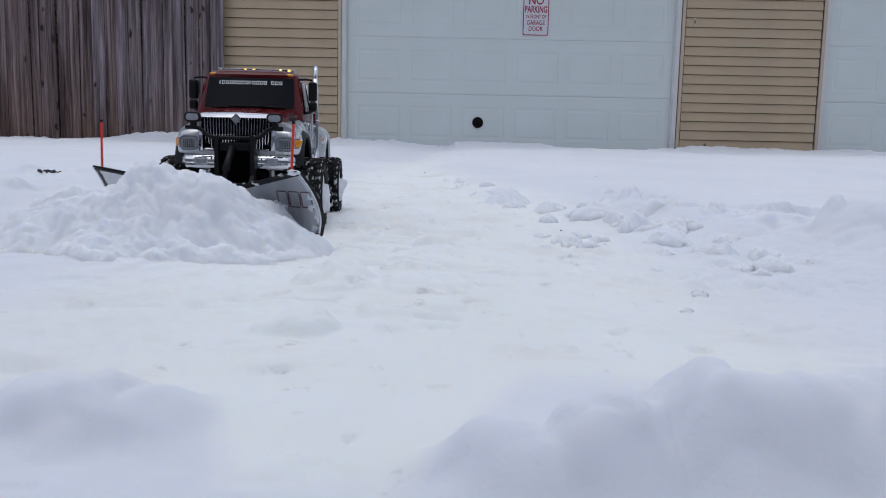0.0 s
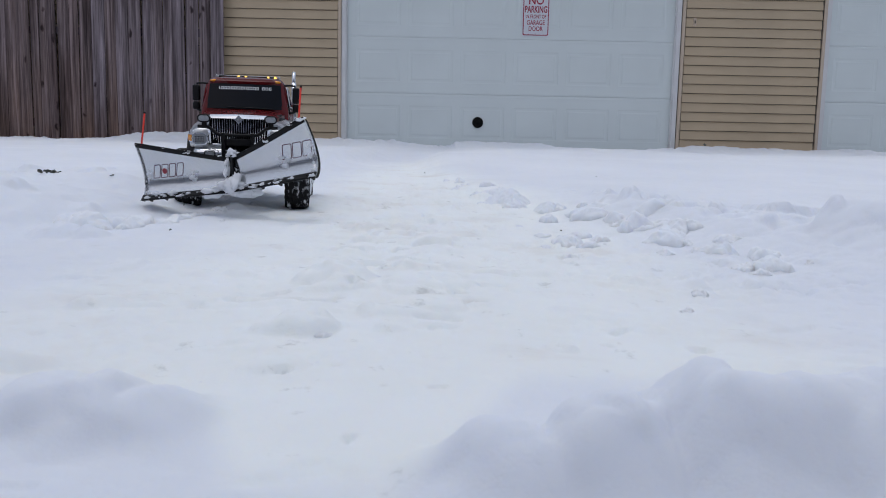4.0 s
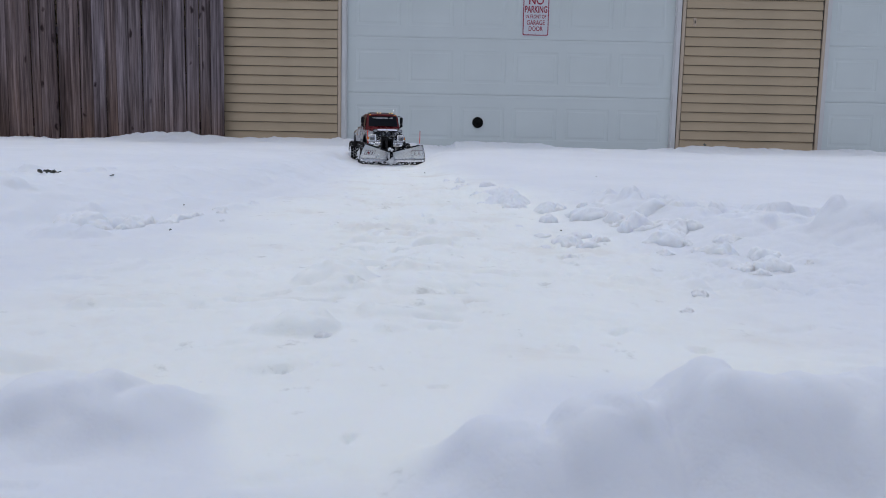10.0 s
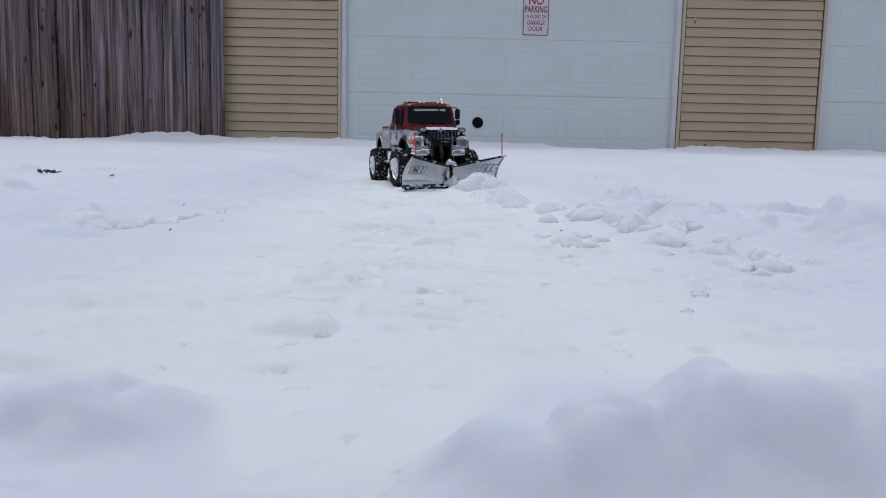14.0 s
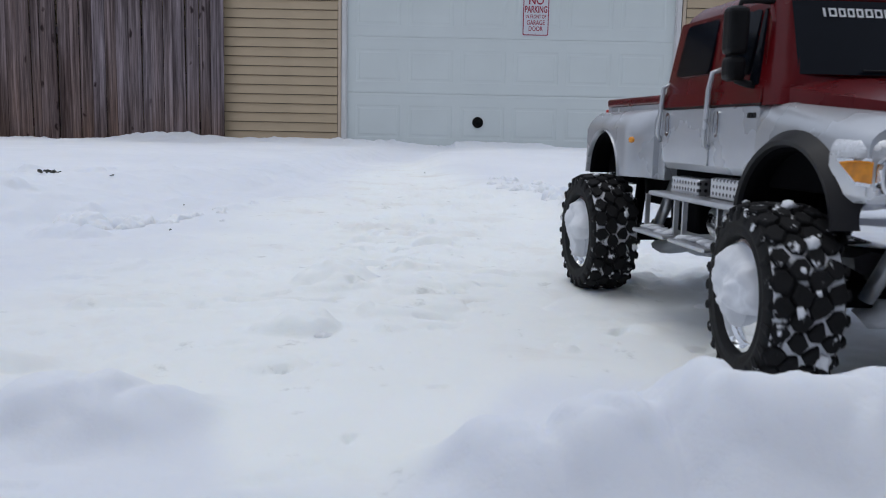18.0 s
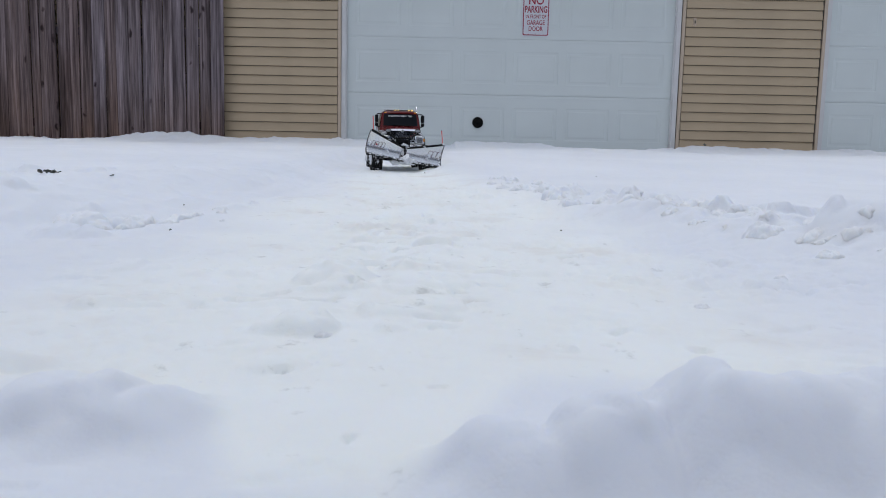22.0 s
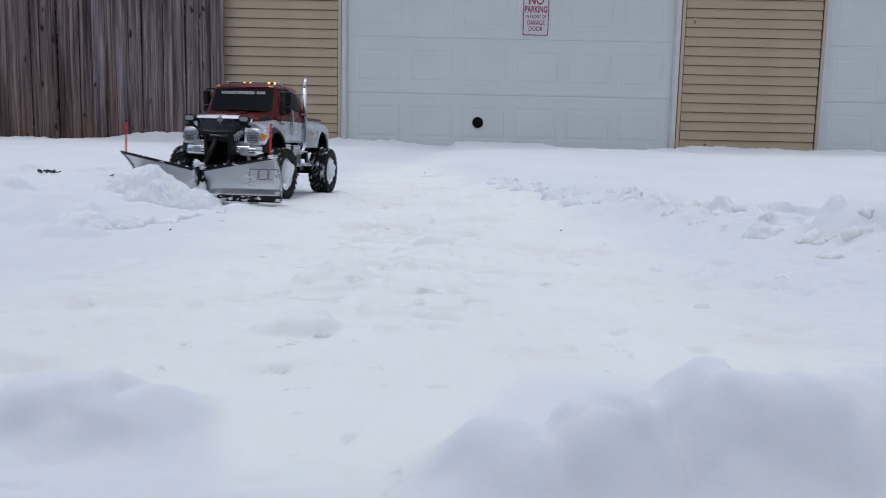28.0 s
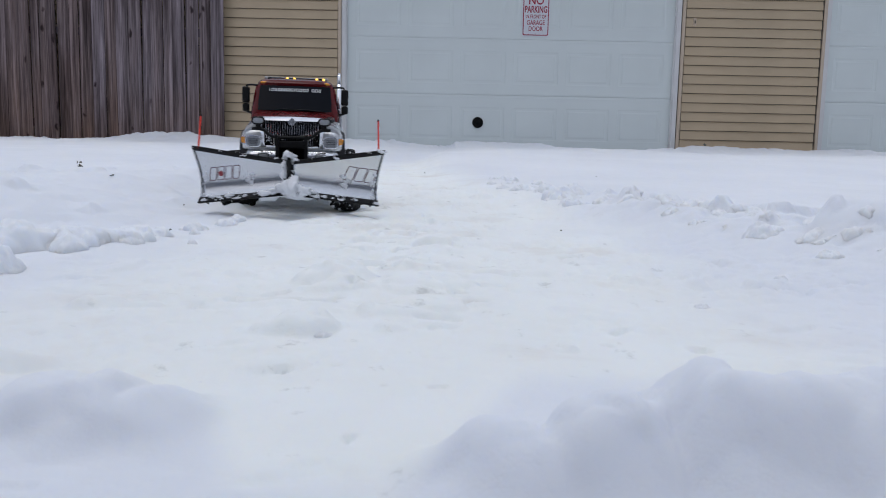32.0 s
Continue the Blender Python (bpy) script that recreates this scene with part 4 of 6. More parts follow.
def side_panel(name, outline, side, material, parent, thick=0.0016, sink=0.0, label=""):
    """A flat piece on the cab's flank; outline in x, z."""
    def yy(z, extra):
        base = 0.1335 - max(0.0, z - 0.292) * 0.0140 / 0.08
        return side * (base + extra)
    bm = bmesh.new()
    lo = [bm.verts.new((x, yy(z, sink - 0.004), z)) for x, z in outline]
    hi = [bm.verts.new((x, yy(z, sink + thick), z)) for x, z in outline]
    k = len(outline)
    for i in range(k):
        bm.faces.new((lo[i], lo[(i + 1) % k], hi[(i + 1) % k], hi[i]))
    bm.faces.new(hi)
    bmesh.ops.recalc_face_normals(bm, faces=bm.faces[:])
    return part(name, bm, material, parent, label)


def chamfer(pts, c=0.005):
    """Cuts the corners of an outline."""
    out = []
    k = len(pts)
    for i in range(k):
        p, a, b = Vector(pts[i]), Vector(pts[i - 1]), Vector(pts[(i + 1) % k])
        out += [tuple(p + (a - p).normalized() * c), tuple(p + ((a - p).normalized() + (b - p).normalized()) * c * 0.3), tuple(p + (b - p).normalized() * c)]
    return out


for side in (1, -1):
    front = side_panel("front_door", chamfer([(0.1560, 0.2645), (0.1560, 0.215), (0.140, 0.1985), (0.050, 0.1985), (0.050, 0.2645)], 0.003), side, SILVER, truck)
    rear = side_panel("rear_door", chamfer([(0.0465, 0.2645), (0.0465, 0.1985), (-0.078, 0.1985), (-0.087, 0.2645)], 0.003), side, SILVER, truck)
    upper_f = side_panel("front_door_top", chamfer([(0.157, 0.2685), (0.050, 0.2685), (0.053, 0.374), (0.136, 0.374), (0.150, 0.352)], 0.003), side, RED, truck)
    upper_r = side_panel("rear_door_top", chamfer([(0.0465, 0.2685), (-0.087, 0.2685), (-0.072, 0.374), (0.049, 0.374)], 0.003), side, RED, truck)
    side_panel("vent_window", chamfer([(0.148, 0.287), (0.132, 0.287), (0.132, 0.366), (0.137, 0.366)], 0.004), side, GLASS_DARK, upper_f, 0.0028)
    side_panel("door_window", chamfer([(0.126, 0.298), (0.066, 0.300), (0.066, 0.368), (0.126, 0.367)], 0.005), side, GLASS_DARK, upper_f, 0.0028)
    side_panel("door_window", chamfer([(0.032, 0.306), (-0.056, 0.306), (-0.050, 0.369), (0.032, 0.369)], 0.006), side, GLASS_DARK, upper_r, 0.0028)
    side_panel("trim_line", [(0.155, 0.2665), (-0.09, 0.2665), (-0.09, 0.2685), (0.155, 0.2685)], side, BLACK, truck, 0.0012)
    for door, x in ((front, 0.066), (rear, -0.066)):
        bm = ring_mesh(bmesh.new(), rounded(x - 0.006, x + 0.006, 0.232, 0.262, 0.005, 3), rounded(x - 0.0035, x + 0.0035, 0.2355, 0.2585, 0.003, 3), side * 0.1345, side * 0.1375)
        part("door_handle", bm, CHROME, door, "chrome door handle")
    part("grab_rail", tube(bmesh.new(), [(0.057, side * 0.128, 0.309), (0.055, side * 0.139, 0.305), (0.053, side * 0.142, 0.285), (0.049, side * 0.142, 0.232), (0.047, side * 0.140, 0.222), (0.047, side * 0.133, 0.218)], 0.0032, 8), SILVER, truck, "silver grab rail", smooth=True)
    part("grab_rail", tube(bmesh.new(), [(-0.078, side * 0.128, 0.300), (-0.081, side * 0.138, 0.295), (-0.090, side * 0.140, 0.235), (-0.092, side * 0.134, 0.225)], 0.0030, 8), SILVER, truck, "silver grab rail", smooth=True)
    bm = bmesh.new()
    for k, w in enumerate((0.0045, 0.0045, 0.0045)):
        box(bm, 0.1490 - k * 0.006 - w, 0.1490 - k * 0.006, min(side * 0.134, side * 0.1362), max(side * 0.134, side * 0.1362), 0.253, 0.2585)
    part("badge", bm, BLACK, front, "small dark badge bars")

    # mirror
    mirror = part("mirror", boxed(0.118, 0.140, min(side * 0.142, side * 0.1645), max(side * 0.142, side * 0.1645), 0.318, 0.3680, 0.006, 3), BLACK, truck, "tall black tow mirror", smooth=False)
    part("lower_mirror", boxed(0.119, 0.140, min(side * 0.143, side * 0.164), max(side * 0.143, side * 0.164), 0.291, 0.3165, 0.006, 3), BLACK, mirror)
    part("mirror_glass", boxed(0.1168, 0.1185, min(side * 0.143, side * 0.162), max(side * 0.143, side * 0.162), 0.327, 0.361, 0.0005, 1), GLASS_DARK, mirror)
    part("mirror_arm", tube(bmesh.new(), [(0.138, side * 0.110, 0.372), (0.134, side * 0.135, 0.374), (0.131, side * 0.150, 0.3725), (0.129, side * 0.152, 0.362)], 0.003, 8), BLACK, mirror, smooth=True)
    part("mirror_arm", tube(bmesh.new(), [(0.138, side * 0.128, 0.287), (0.134, side * 0.138, 0.288), (0.131, side * 0.150, 0.292), (0.130, side * 0.152, 0.300)], 0.004, 8), BLACK, mirror, smooth=True)

# roof lamps
for y in (0.096, -0.096):
    bm = bmesh.new()
    bmesh.ops.create_uvsphere(bm, u_segments=14, v_segments=8, radius=1.0, matrix=Matrix.Translation((0.151, y, 0.3815)) @ Matrix.Diagonal((0.010, 0.012, 0.0045, 1)))
    part("marker_lamp", bm, AMBER, truck, "amber roof marker lamp", smooth=True)
light_bar = part("light_bar", boxed(0.060, 0.100, -0.098, 0.098, 0.3945, 0.4035, 0.003, 2), GREY_STEEL, truck, "silver roof light bar with amber beacons")
for y in (-0.094, 0.094):
    part("end_cap", boxed(0.058, 0.102, min(y, y * 1.06), max(y, y * 1.06), 0.3935, 0.4045, 0.002), GREY_STEEL, light_bar)
for y in (-0.028, -0.006, 0.064, 0.086):
    part("beacon", boxed(0.097, 0.1030, y - 0.0034, y + 0.0034, 0.3964, 0.4026, 0.001, 1), LED_AMBER, light_bar, "lit amber beacon")
part("dark_lens", boxed(0.0985, 0.1008, -0.090, 0.090, 0.3960, 0.4022, 0.0005, 1), GLASS_DARK, light_bar)
for y in (-0.07, 0.07):
    part("bar_foot", boxed(0.070, 0.090, y - 0.006, y + 0.006, 0.386, 0.397, 0.002), BLACK, light_bar)

light_bar.location = (-0.012, 0.0, -0.0005)

# hood: stations from the cab to the nose
def hood_ring(x, hw, zt, zb, crown):
    pts = []
    for k in range(11):
        u = -1 + k / 5
        pts.append((x, hw * u, zt - crown * abs(u) ** 3))
    pts += [(x, hw * 1.01, zb), (x, -hw * 1.01, zb)]
    return pts


part("hood", loft(bmesh.new(), [hood_ring(0.180, 0.124, 0.2955, 0.255, 0.012), hood_ring(0.215, 0.119, 0.2915, 0.252, 0.013), hood_ring(0.260, 0.109, 0.2855, 0.246, 0.014), hood_ring(0.305, 0.097, 0.2790, 0.238, 0.014), hood_ring(0.332, 0.088, 0.2735, 0.230, 0.014)]), RED, truck, "dark red sloping hood", smooth="auto")
part("hood_scoop", loft(bmesh.new(), [[(0.215, -0.05, 0.2905), (0.215, 0.05, 0.2905), (0.215, 0.05, 0.2920), (0.215, -0.05, 0.2920)], [(0.290, -0.040, 0.2800), (0.290, 0.040, 0.2800), (0.290, 0.040, 0.2842), (0.290, -0.040, 0.2842)], [(0.312, -0.036, 0.2765), (0.312, 0.036, 0.2765), (0.312, 0.036, 0.2785), (0.312, -0.036, 0.2785)]]), RED, truck)


def louver_plate():
    """An oval of dark plastic on the hood's flank."""
    rows = []
    for grow, out in ((1.0, -0.006), (1.0, 0.0016), (0.86, 0.0030)):
        ring = []
        for k in range(20):
            a = 2 * math.pi * k / 20
            x, z = 0.229 + grow * 0.031 * math.cos(a), 0.2705 + grow * 0.0105 * math.sin(a) - 0.10 * grow * 0.031 * math.cos(a)
            ring.append((x, 0.1240 - max(0.0, x - 0.190) * 0.215 - (z - 0.262) * 0.30 + out, z))
        rows.append(ring)
    return loft(bmesh.new(), rows)


louver = part("hood_louver", louver_plate(), FLARE, truck, "dark oval air intake louver on the hood", smooth="auto")
for k in range(4):
    z = 0.2645 + 0.0040 * k
    half = 0.031 * math.sqrt(1 - ((z - 0.2705) / 0.0125) ** 2) * 0.8
    part("louver_slat", tube(bmesh.new(), [(x, 0.1240 - max(0.0, x - 0.190) * 0.215 - (z - 0.262) * 0.30 + 0.0034, z - 0.10 * (x - 0.229)) for x in (0.229 - half, 0.229, 0.229 + half)], 0.0010, 6), BLACK, louver)



def fender(side, x0, x1, cx, cz, r, inner, shoulder, outer, z_top, z_sh, z_out, z_low, material, name, label, n=44, ends=(0.0, 0.0)):
    """A wing with a wheel arch: stations along x; its foot follows the arch."""
    secs = []
    for k in range(n + 1):
        x = x0 + (x1 - x0) * k / n
        d = abs(x - cx)
        zb = z_low if d >= r else max(z_low, cz + math.sqrt(max(0.0, r * r - d * d)))
        f = k / n
        taper = 1 - ends[0] * max(0, 1 - f / 0.25) ** 2 - ends[1] * max(0, (f - 0.70) / 0.30) ** 2
        zt, zs, zo = z_top(x), z_sh(x), z_out(x)
        sh, ou = inner(x) + (shoulder - inner(x)) * taper, inner(x) + (outer - inner(x)) * taper
        zo = max(zo, zb + 0.002)
        zs = max(zs, zo + 0.002)
        zt = max(zt, zs + 0.001)
        inn = inner(x)
        secs.append([Vector((x, side * yy, zz)) for yy, zz in ((inn, zt), ((inn + sh) / 2, zt - (zt - zs) * 0.3), (sh, zs), ((sh + ou) / 2 + 0.002, (zs + zo) / 2), (ou, zo), (ou, zb), (ou - 0.006, zb), (inn - 0.004, zb + 0.004))])
    return part(name, loft(bmesh.new(), secs), material, truck, label, smooth="auto")


def flare(side, cx, cz, r, y_in, y_out, a0, a1, wide, n=22):
    """The black lip round an arch."""
    bm = bmesh.new()
    rings = []
    for k in range(n + 1):
        a = radians(a0 + (a1 - a0) * k / n)
        c, s = math.cos(a), math.sin(a)
        sec = [(r - 0.002, y_in), (r + wide, y_in), (r + wide * 0.75, (y_in + 2 * y_out) / 3), (r + wide * 0.25, y_out), (r, y_out - 0.001), (r - 0.002, y_out - 0.006)]
        rings.append([(cx + q * c, side * yy, cz + q * s) for q, yy in sec])
    return loft(bm, rings)


for side in (1, -1):
    inner = lambda x: 0.124 - max(0, x - 0.19) * 0.24
    fender(side, 0.142, 0.334, 0.232, 0.146, 0.082, inner, 0.134, 0.1415, lambda x: 0.2675 - max(0, x - 0.2) * 0.10, lambda x: 0.2610 - max(0, x - 0.2) * 0.17, lambda x: 0.240 - max(0, x - 0.23) * 0.12, 0.186, SILVER, "front_fender", "silver front fender", ends=(0.55, 0.10))
    part("wheel_flare", flare(side, 0.232, 0.146, 0.0805, 0.118, 0.1535, 6, 172, 0.019), FLARE, truck, "matt black wheel flare", smooth="auto")
    fender(side, -0.128, -0.338, -0.262, 0.170, 0.071, lambda x: 0.1195, 0.1400, 0.1535, lambda x: 0.2690, lambda x: 0.2610, lambda x: 0.240, 0.174, SILVER, "rear_fender", "silver rear fender", ends=(0.75, 0.0))
    part("arch_lip", flare(side, -0.262, 0.170, 0.0690, 0.118, 0.1565, 2, 178, 0.004), SILVER, truck)
    part("arch_liner", flare(side, -0.262, 0.170, 0.0655, 0.085, 0.1500, 1, 179, 0.003), DARK, truck)
    part("arch_liner", flare(side, 0.232, 0.146, 0.0775, 0.060, 0.1480, 5, 173, 0.003), DARK, truck)
    bm = bmesh.new()
    bmesh.ops.create_uvsphere(bm, u_segments=12, v_segments=8, radius=1.0, matrix=Matrix.Translation((-0.147, side * 0.1530, 0.226)) @ Matrix.Diagonal((0.0065, 0.004, 0.0045, 1)))
    part("side_marker", bm, AMBER, truck, "small amber side marker", smooth=True)
    part("inner_arch", boxed(-0.335, -0.190, min(side * 0.075, side * 0.1195), max(side * 0.075, side * 0.1195), 0.172, 0.252, 0.003), DARK, truck)
    part("inner_arch", boxed(0.148, 0.312, min(side * 0.055, side * 0.126), max(side * 0.055, side * 0.126), 0.182, 0.244, 0.003), DARK, truck)
    part("tail_lamp", boxed(-0.3395, -0.334, min(side * 0.100, side * 0.124), max(side * 0.100, side * 0.124), 0.245, 0.272, 0.002), MARKER_RED, truck, "red tail lamp")

# cargo bed
bed = part("cargo_bed", prism(bmesh.new(), [(-0.334, 0.200), (-0.334, 0.2755), (-0.104, 0.2755), (-0.104, 0.172), (-0.186, 0.172), (-0.190, 0.215), (-0.215, 0.236), (-0.262, 0.243), (-0.310, 0.236)], "y", -0.1205, 0.1205), SILVER, truck, "silver cargo bed")
part("bed_rail", boxed(-0.336, -0.104, 0.105, 0.1225, 0.2757, 0.2880, 0.003), RED, bed)
part("bed_rail", boxed(-0.336, -0.104, -0.1225, -0.105, 0.2757, 0.2880, 0.003), RED, bed)
part("tailgate_rail", boxed(-0.337, -0.322, -0.1045, 0.1045, 0.2757, 0.2880, 0.003), RED, bed)
part("bed_cover", boxed(-0.3215, -0.104, -0.1045, 0.1045, 0.2765, 0.2835, 0.002), BLACK, bed, "black bed cover")
part("rear_bumper", boxed(-0.352, -0.334, -0.115, 0.115, 0.150, 0.172, 0.005), CHROME, truck, "chrome rear bumper")

# nose: black core, chrome surround, slats, badge
part("radiator_core", boxed(0.255, 0.338, -0.083, 0.083, 0.176, 0.267, 0.004), DARK, truck)
grille = part("grille", loft(bmesh.new(), [[(0.330, -0.093, 0.2640), (0.346, -0.088, 0.2640), (0.351, 0.0, 0.2640), (0.346, 0.088, 0.2640), (0.330, 0.093, 0.2640)], [(0.330, -0.092, 0.2705), (0.3420, -0.087, 0.2705), (0.3470, 0.0, 0.2720), (0.3420, 0.087, 0.2705), (0.330, 0.092, 0.2705)],
     [(0.326, -0.087, 0.2745), (0.334, -0.082, 0.2745), (0.339, 0.0, 0.2765), (0.334, 0.082, 0.2745), (0.326, 0.087, 0.2745)]]), CHROME, truck, "chrome grille with upright bars")
for k in range(-11, 12):
    y = k * 0.0069
    low = 0.192 + (0.010 if abs(k) > 9 else 0.0)
    bm = tube(bmesh.new(), [(0.3435 - 0.0007 * abs(k) * 0.3, y * 0.94, low), (0.3455 - 0.0007 * abs(k) * 0.3, y * 0.97, 0.225), (0.3445 - 0.0007 * abs(k) * 0.3, y, 0.2655)], 0.00105, 6)
    part("grille_bar", bm, CHROME, grille)
part("grille_foot", boxed(0.334, 0.346, -0.076, 0.076, 0.1855, 0.1925, 0.002), CHROME, grille)
for side in (1, -1):
    part("grille_cheek", loft(bmesh.new(), [[(0.330, side * a, z), (0.345, side * b, z), (0.342, side * c, z), (0.322, side * d, z)] for a, b, c, d, z in ((0.078, 0.079, 0.087, 0.089, 0.187), (0.079, 0.080, 0.090, 0.093, 0.222), (0.082, 0.083, 0.095, 0.098, 0.2640))]), CHROME, grille)
part("badge", prism(bmesh.new(), [(-0.0125, 0.2610), (0.0, 0.2475), (0.0125, 0.2610), (0.0, 0.2740)], "x", 0.346, 0.353), CHROME, grille, "plain chrome diamond badge")
part("badge_core", prism(bmesh.new(), [(-0.0066, 0.2610), (0.0, 0.2540), (0.0066, 0.2610), (0.0, 0.2675)], "x", 0.3531, 0.3540), SILVER_FRAME, grille)
for side in (1, -1):
    s = side
    rows = []
    for z0, k in ((0.1795, 0.90), (0.1825, 0.965), (0.1870, 1.0), (0.2050, 1.0), (0.2200, 0.995), (0.2270, 0.965), (0.2320, 0.90), (0.2350, 0.80)):
        arc = [(0.300 + 0.0445 * k * (1 - (j / 10) ** 2.6) ** (1 / 2.6), s * (0.098 + 0.0490 * k * j / 10), z0) for j in range(10)] + [(0.300, s * (0.098 + 0.0490 * k), z0), (0.296, s * (0.098 + 0.0490 * k), z0), (0.296, s * 0.092, z0), (0.300 + 0.0445 * k, s * 0.089, z0)]
        rows.append(arc)
    head = part("headlight", loft(bmesh.new(), rows), LAMP_SILVER, truck, "silvered headlight housing", smooth="auto")
    part("bezel", ring_mesh(bmesh.new(), [(s * y, z) for y, z in rounded(0.0885, 0.1335, 0.1860, 0.2205, 0.012, 4)], [(s * y, z) for y, z in rounded(0.0912, 0.1308, 0.1890, 0.2175, 0.010, 4)], 0.340, 0.3475, "x"), CHROME, head, "chrome lamp bezel")
    m = Matrix.Translation((0.0, 0.0, 0.0))
    bm = loft(bmesh.new(), [[(0.3445, s * y, z) for y, z in rounded(0.0908, 0.1312, 0.1886, 0.2180, 0.010, 4)], [(0.3470, s * y, z) for y, z in rounded(0.0925, 0.1295, 0.1904, 0.2162, 0.009, 4)]])
    part("lens", bm, LENS, head, "clear ribbed lens")
    for q in range(4):
        part("lens_rib", boxed(0.3471, 0.3480, min(s * 0.098, s * 0.1245), max(s * 0.098, s * 0.1245), 0.1945 + q * 0.0050, 0.1955 + q * 0.0050), DARK, head)
    for q in range(6):
        part("lens_rib", boxed(0.3471, 0.3478, min(s * (0.1005 + q * 0.0044), s * (0.1013 + q * 0.0044)), max(s * (0.1005 + q * 0.0044), s * (0.1013 + q * 0.0044)), 0.1935, 0.2110), DARK, head)
    bm = loft(bmesh.new(), [[(0.3365, s * 0.1345, 0.1960), (0.3365, s * 0.1345, 0.2150), (0.3285, s * 0.1445, 0.2155), (0.3120, s * 0.1480, 0.2140), (0.3290, s * 0.1440, 0.1975)], [(0.3390, s * 0.1355, 0.1970), (0.3390, s * 0.1355, 0.2140), (0.3300, s * 0.1460, 0.2145), (0.3140, s * 0.1494, 0.2130), (0.3305, s * 0.1457, 0.1985)]])
    part("turn_lamp", bm, AMBER, head, "amber turn lamp", smooth="auto")
    rim = [(0.3350, 0.1338, 0.1935), (0.3350, 0.1338, 0.2175), (0.3270, 0.1438, 0.2180), (0.3075, 0.1480, 0.2165), (0.3280, 0.1433, 0.1950)]
    part("lamp_rim", loft(bmesh.new(), [[(x - 0.004, s * (y - 0.003), z) for x, y, z in rim], [(x + 0.0018, s * (y + 0.0012), z) for x, y, z in rim]]), CHROME, head, "chrome rim of the turn lamp")
    # bumper half
    bumper = part("front_bumper", loft(bmesh.new(), [[(x0 + dx, s * y0, z0) for x0, y0 in ((0.352, 0.036), (0.353, 0.090), (0.347, 0.120), (0.322, 0.137), (0.312, 0.137), (0.325, 0.110), (0.330, 0.036))] for dx, z0 in ((-0.012, 0.1420), (-0.006, 0.1450), (-0.0015, 0.1500), (0.0008, 0.1560), (0.0010, 0.1620), (-0.0010, 0.1690), (-0.0050, 0.1745), (-0.0120, 0.1790))]), CHROME, truck, "chrome front bumper half", smooth="auto")
    bm = loft(bmesh.new(), [[(0.3505, s * y, z) for y, z in rounded(0.0655, 0.0985, 0.1525, 0.1705, 0.006, 4)], [(0.3555, s * y, z) for y, z in rounded(0.0655, 0.0985, 0.1525, 0.1705, 0.006, 4)]])
    part("fog_surround", bm, CHROME, bumper)
    bm = loft(bmesh.new(), [[(0.3556, s * y, z) for y, z in rounded(0.0695, 0.0945, 0.1555, 0.1675, 0.004, 4)], [(0.3570, s * y, z) for y, z in rounded(0.0705, 0.0935, 0.1562, 0.1668, 0.004, 4)]])
    part("fog_lens", bm, LENS, bumper, "clear fog lamp lens")
    for zz in (0.1525, 0.169):
        part("bolt", lathe(bmesh.new(), [(0.0016, 0.352), (0.0016, 0.3545)], 8, m=Matrix.Rotation(radians(-90), 4, "Z") @ Matrix.Translation((s * -0.058, 0, zz))), BLACK, bumper)
part("valance", boxed(0.300, 0.346, -0.066, 0.066, 0.112, 0.143, 0.006), DARK, truck, "black valance under the bumper")
part("bumper_gap", boxed(0.318, 0.340, -0.100, 0.100, 0.1785, 0.1870, 0.002), GREY_STEEL, truck)

# push bar, work lamps, plow tower
part("push_bar", tube(bmesh.new(), [(0.372, -0.112, 0.2395), (0.372, -0.090, 0.2395), (0.372, -0.078, 0.236), (0.372, -0.060, 0.2205), (0.372, -0.048, 0.2165), (0.372, 0.048, 0.2165), (0.372, 0.060, 0.2205), (0.372, 0.078, 0.236), (0.372, 0.090, 0.2395), (0.372, 0.112, 0.2395)], 0.0048, 10), BLACK, truck, "black tubular plow light bar", smooth=True)
for s in (1, -1):
    bm = loft(bmesh.new(), [[(xx, s * 0.0935 + sc * (y - 0.0), 0.2625 + sc * z) for y, z in rounded(-0.0185, 0.0185, -0.0115, 0.0115, 0.010, 4)] for xx, sc in ((0.352, 0.55), (0.358, 0.85), (0.376, 1.0), (0.382, 1.0), (0.383, 0.92))])
    pod = part("work_lamp", bm, BLACK, truck, "black plow work lamp")
    bm = loft(bmesh.new(), [[(xx, s * 0.0935 + y * sc, 0.2625 + z * sc) for y, z in rounded(-0.0145, 0.0145, -0.0078, 0.0078, 0.007, 4)] for xx, sc in ((0.3832, 1.0), (0.3855, 0.93))])
    part("lamp_lens", bm, LENS, pod, "clear lens")
    part("lamp_foot", boxed(0.363, 0.377, s * 0.0935 - 0.007, s * 0.0935 + 0.007, 0.2395, 0.2515, 0.002), BLACK, pod)
for y in (-0.046, 0.036):
    part("tower_plate", prism(bmesh.new(), [(0.345, 0.100), (0.345, 0.180), (0.360, 0.222), (0.378, 0.222), (0.378, 0.130), (0.400, 0.112), (0.400, 0.086), (0.345, 0.086)], "y", y, y + 0.010), BLACK, truck, "black plow mount plate")
part("tower_bar", boxed(0.352, 0.372, -0.036, 0.036, 0.186, 0.206, 0.003), BLACK, truck)
part("tower_back", boxed(0.338, 0.350, -0.040, 0.040, 0.096, 0.192, 0.003), DARK, truck)
part("tower_bar", boxed(0.352, 0.392, -0.036, 0.036, 0.090, 0.112, 0.003), BLACK, truck)

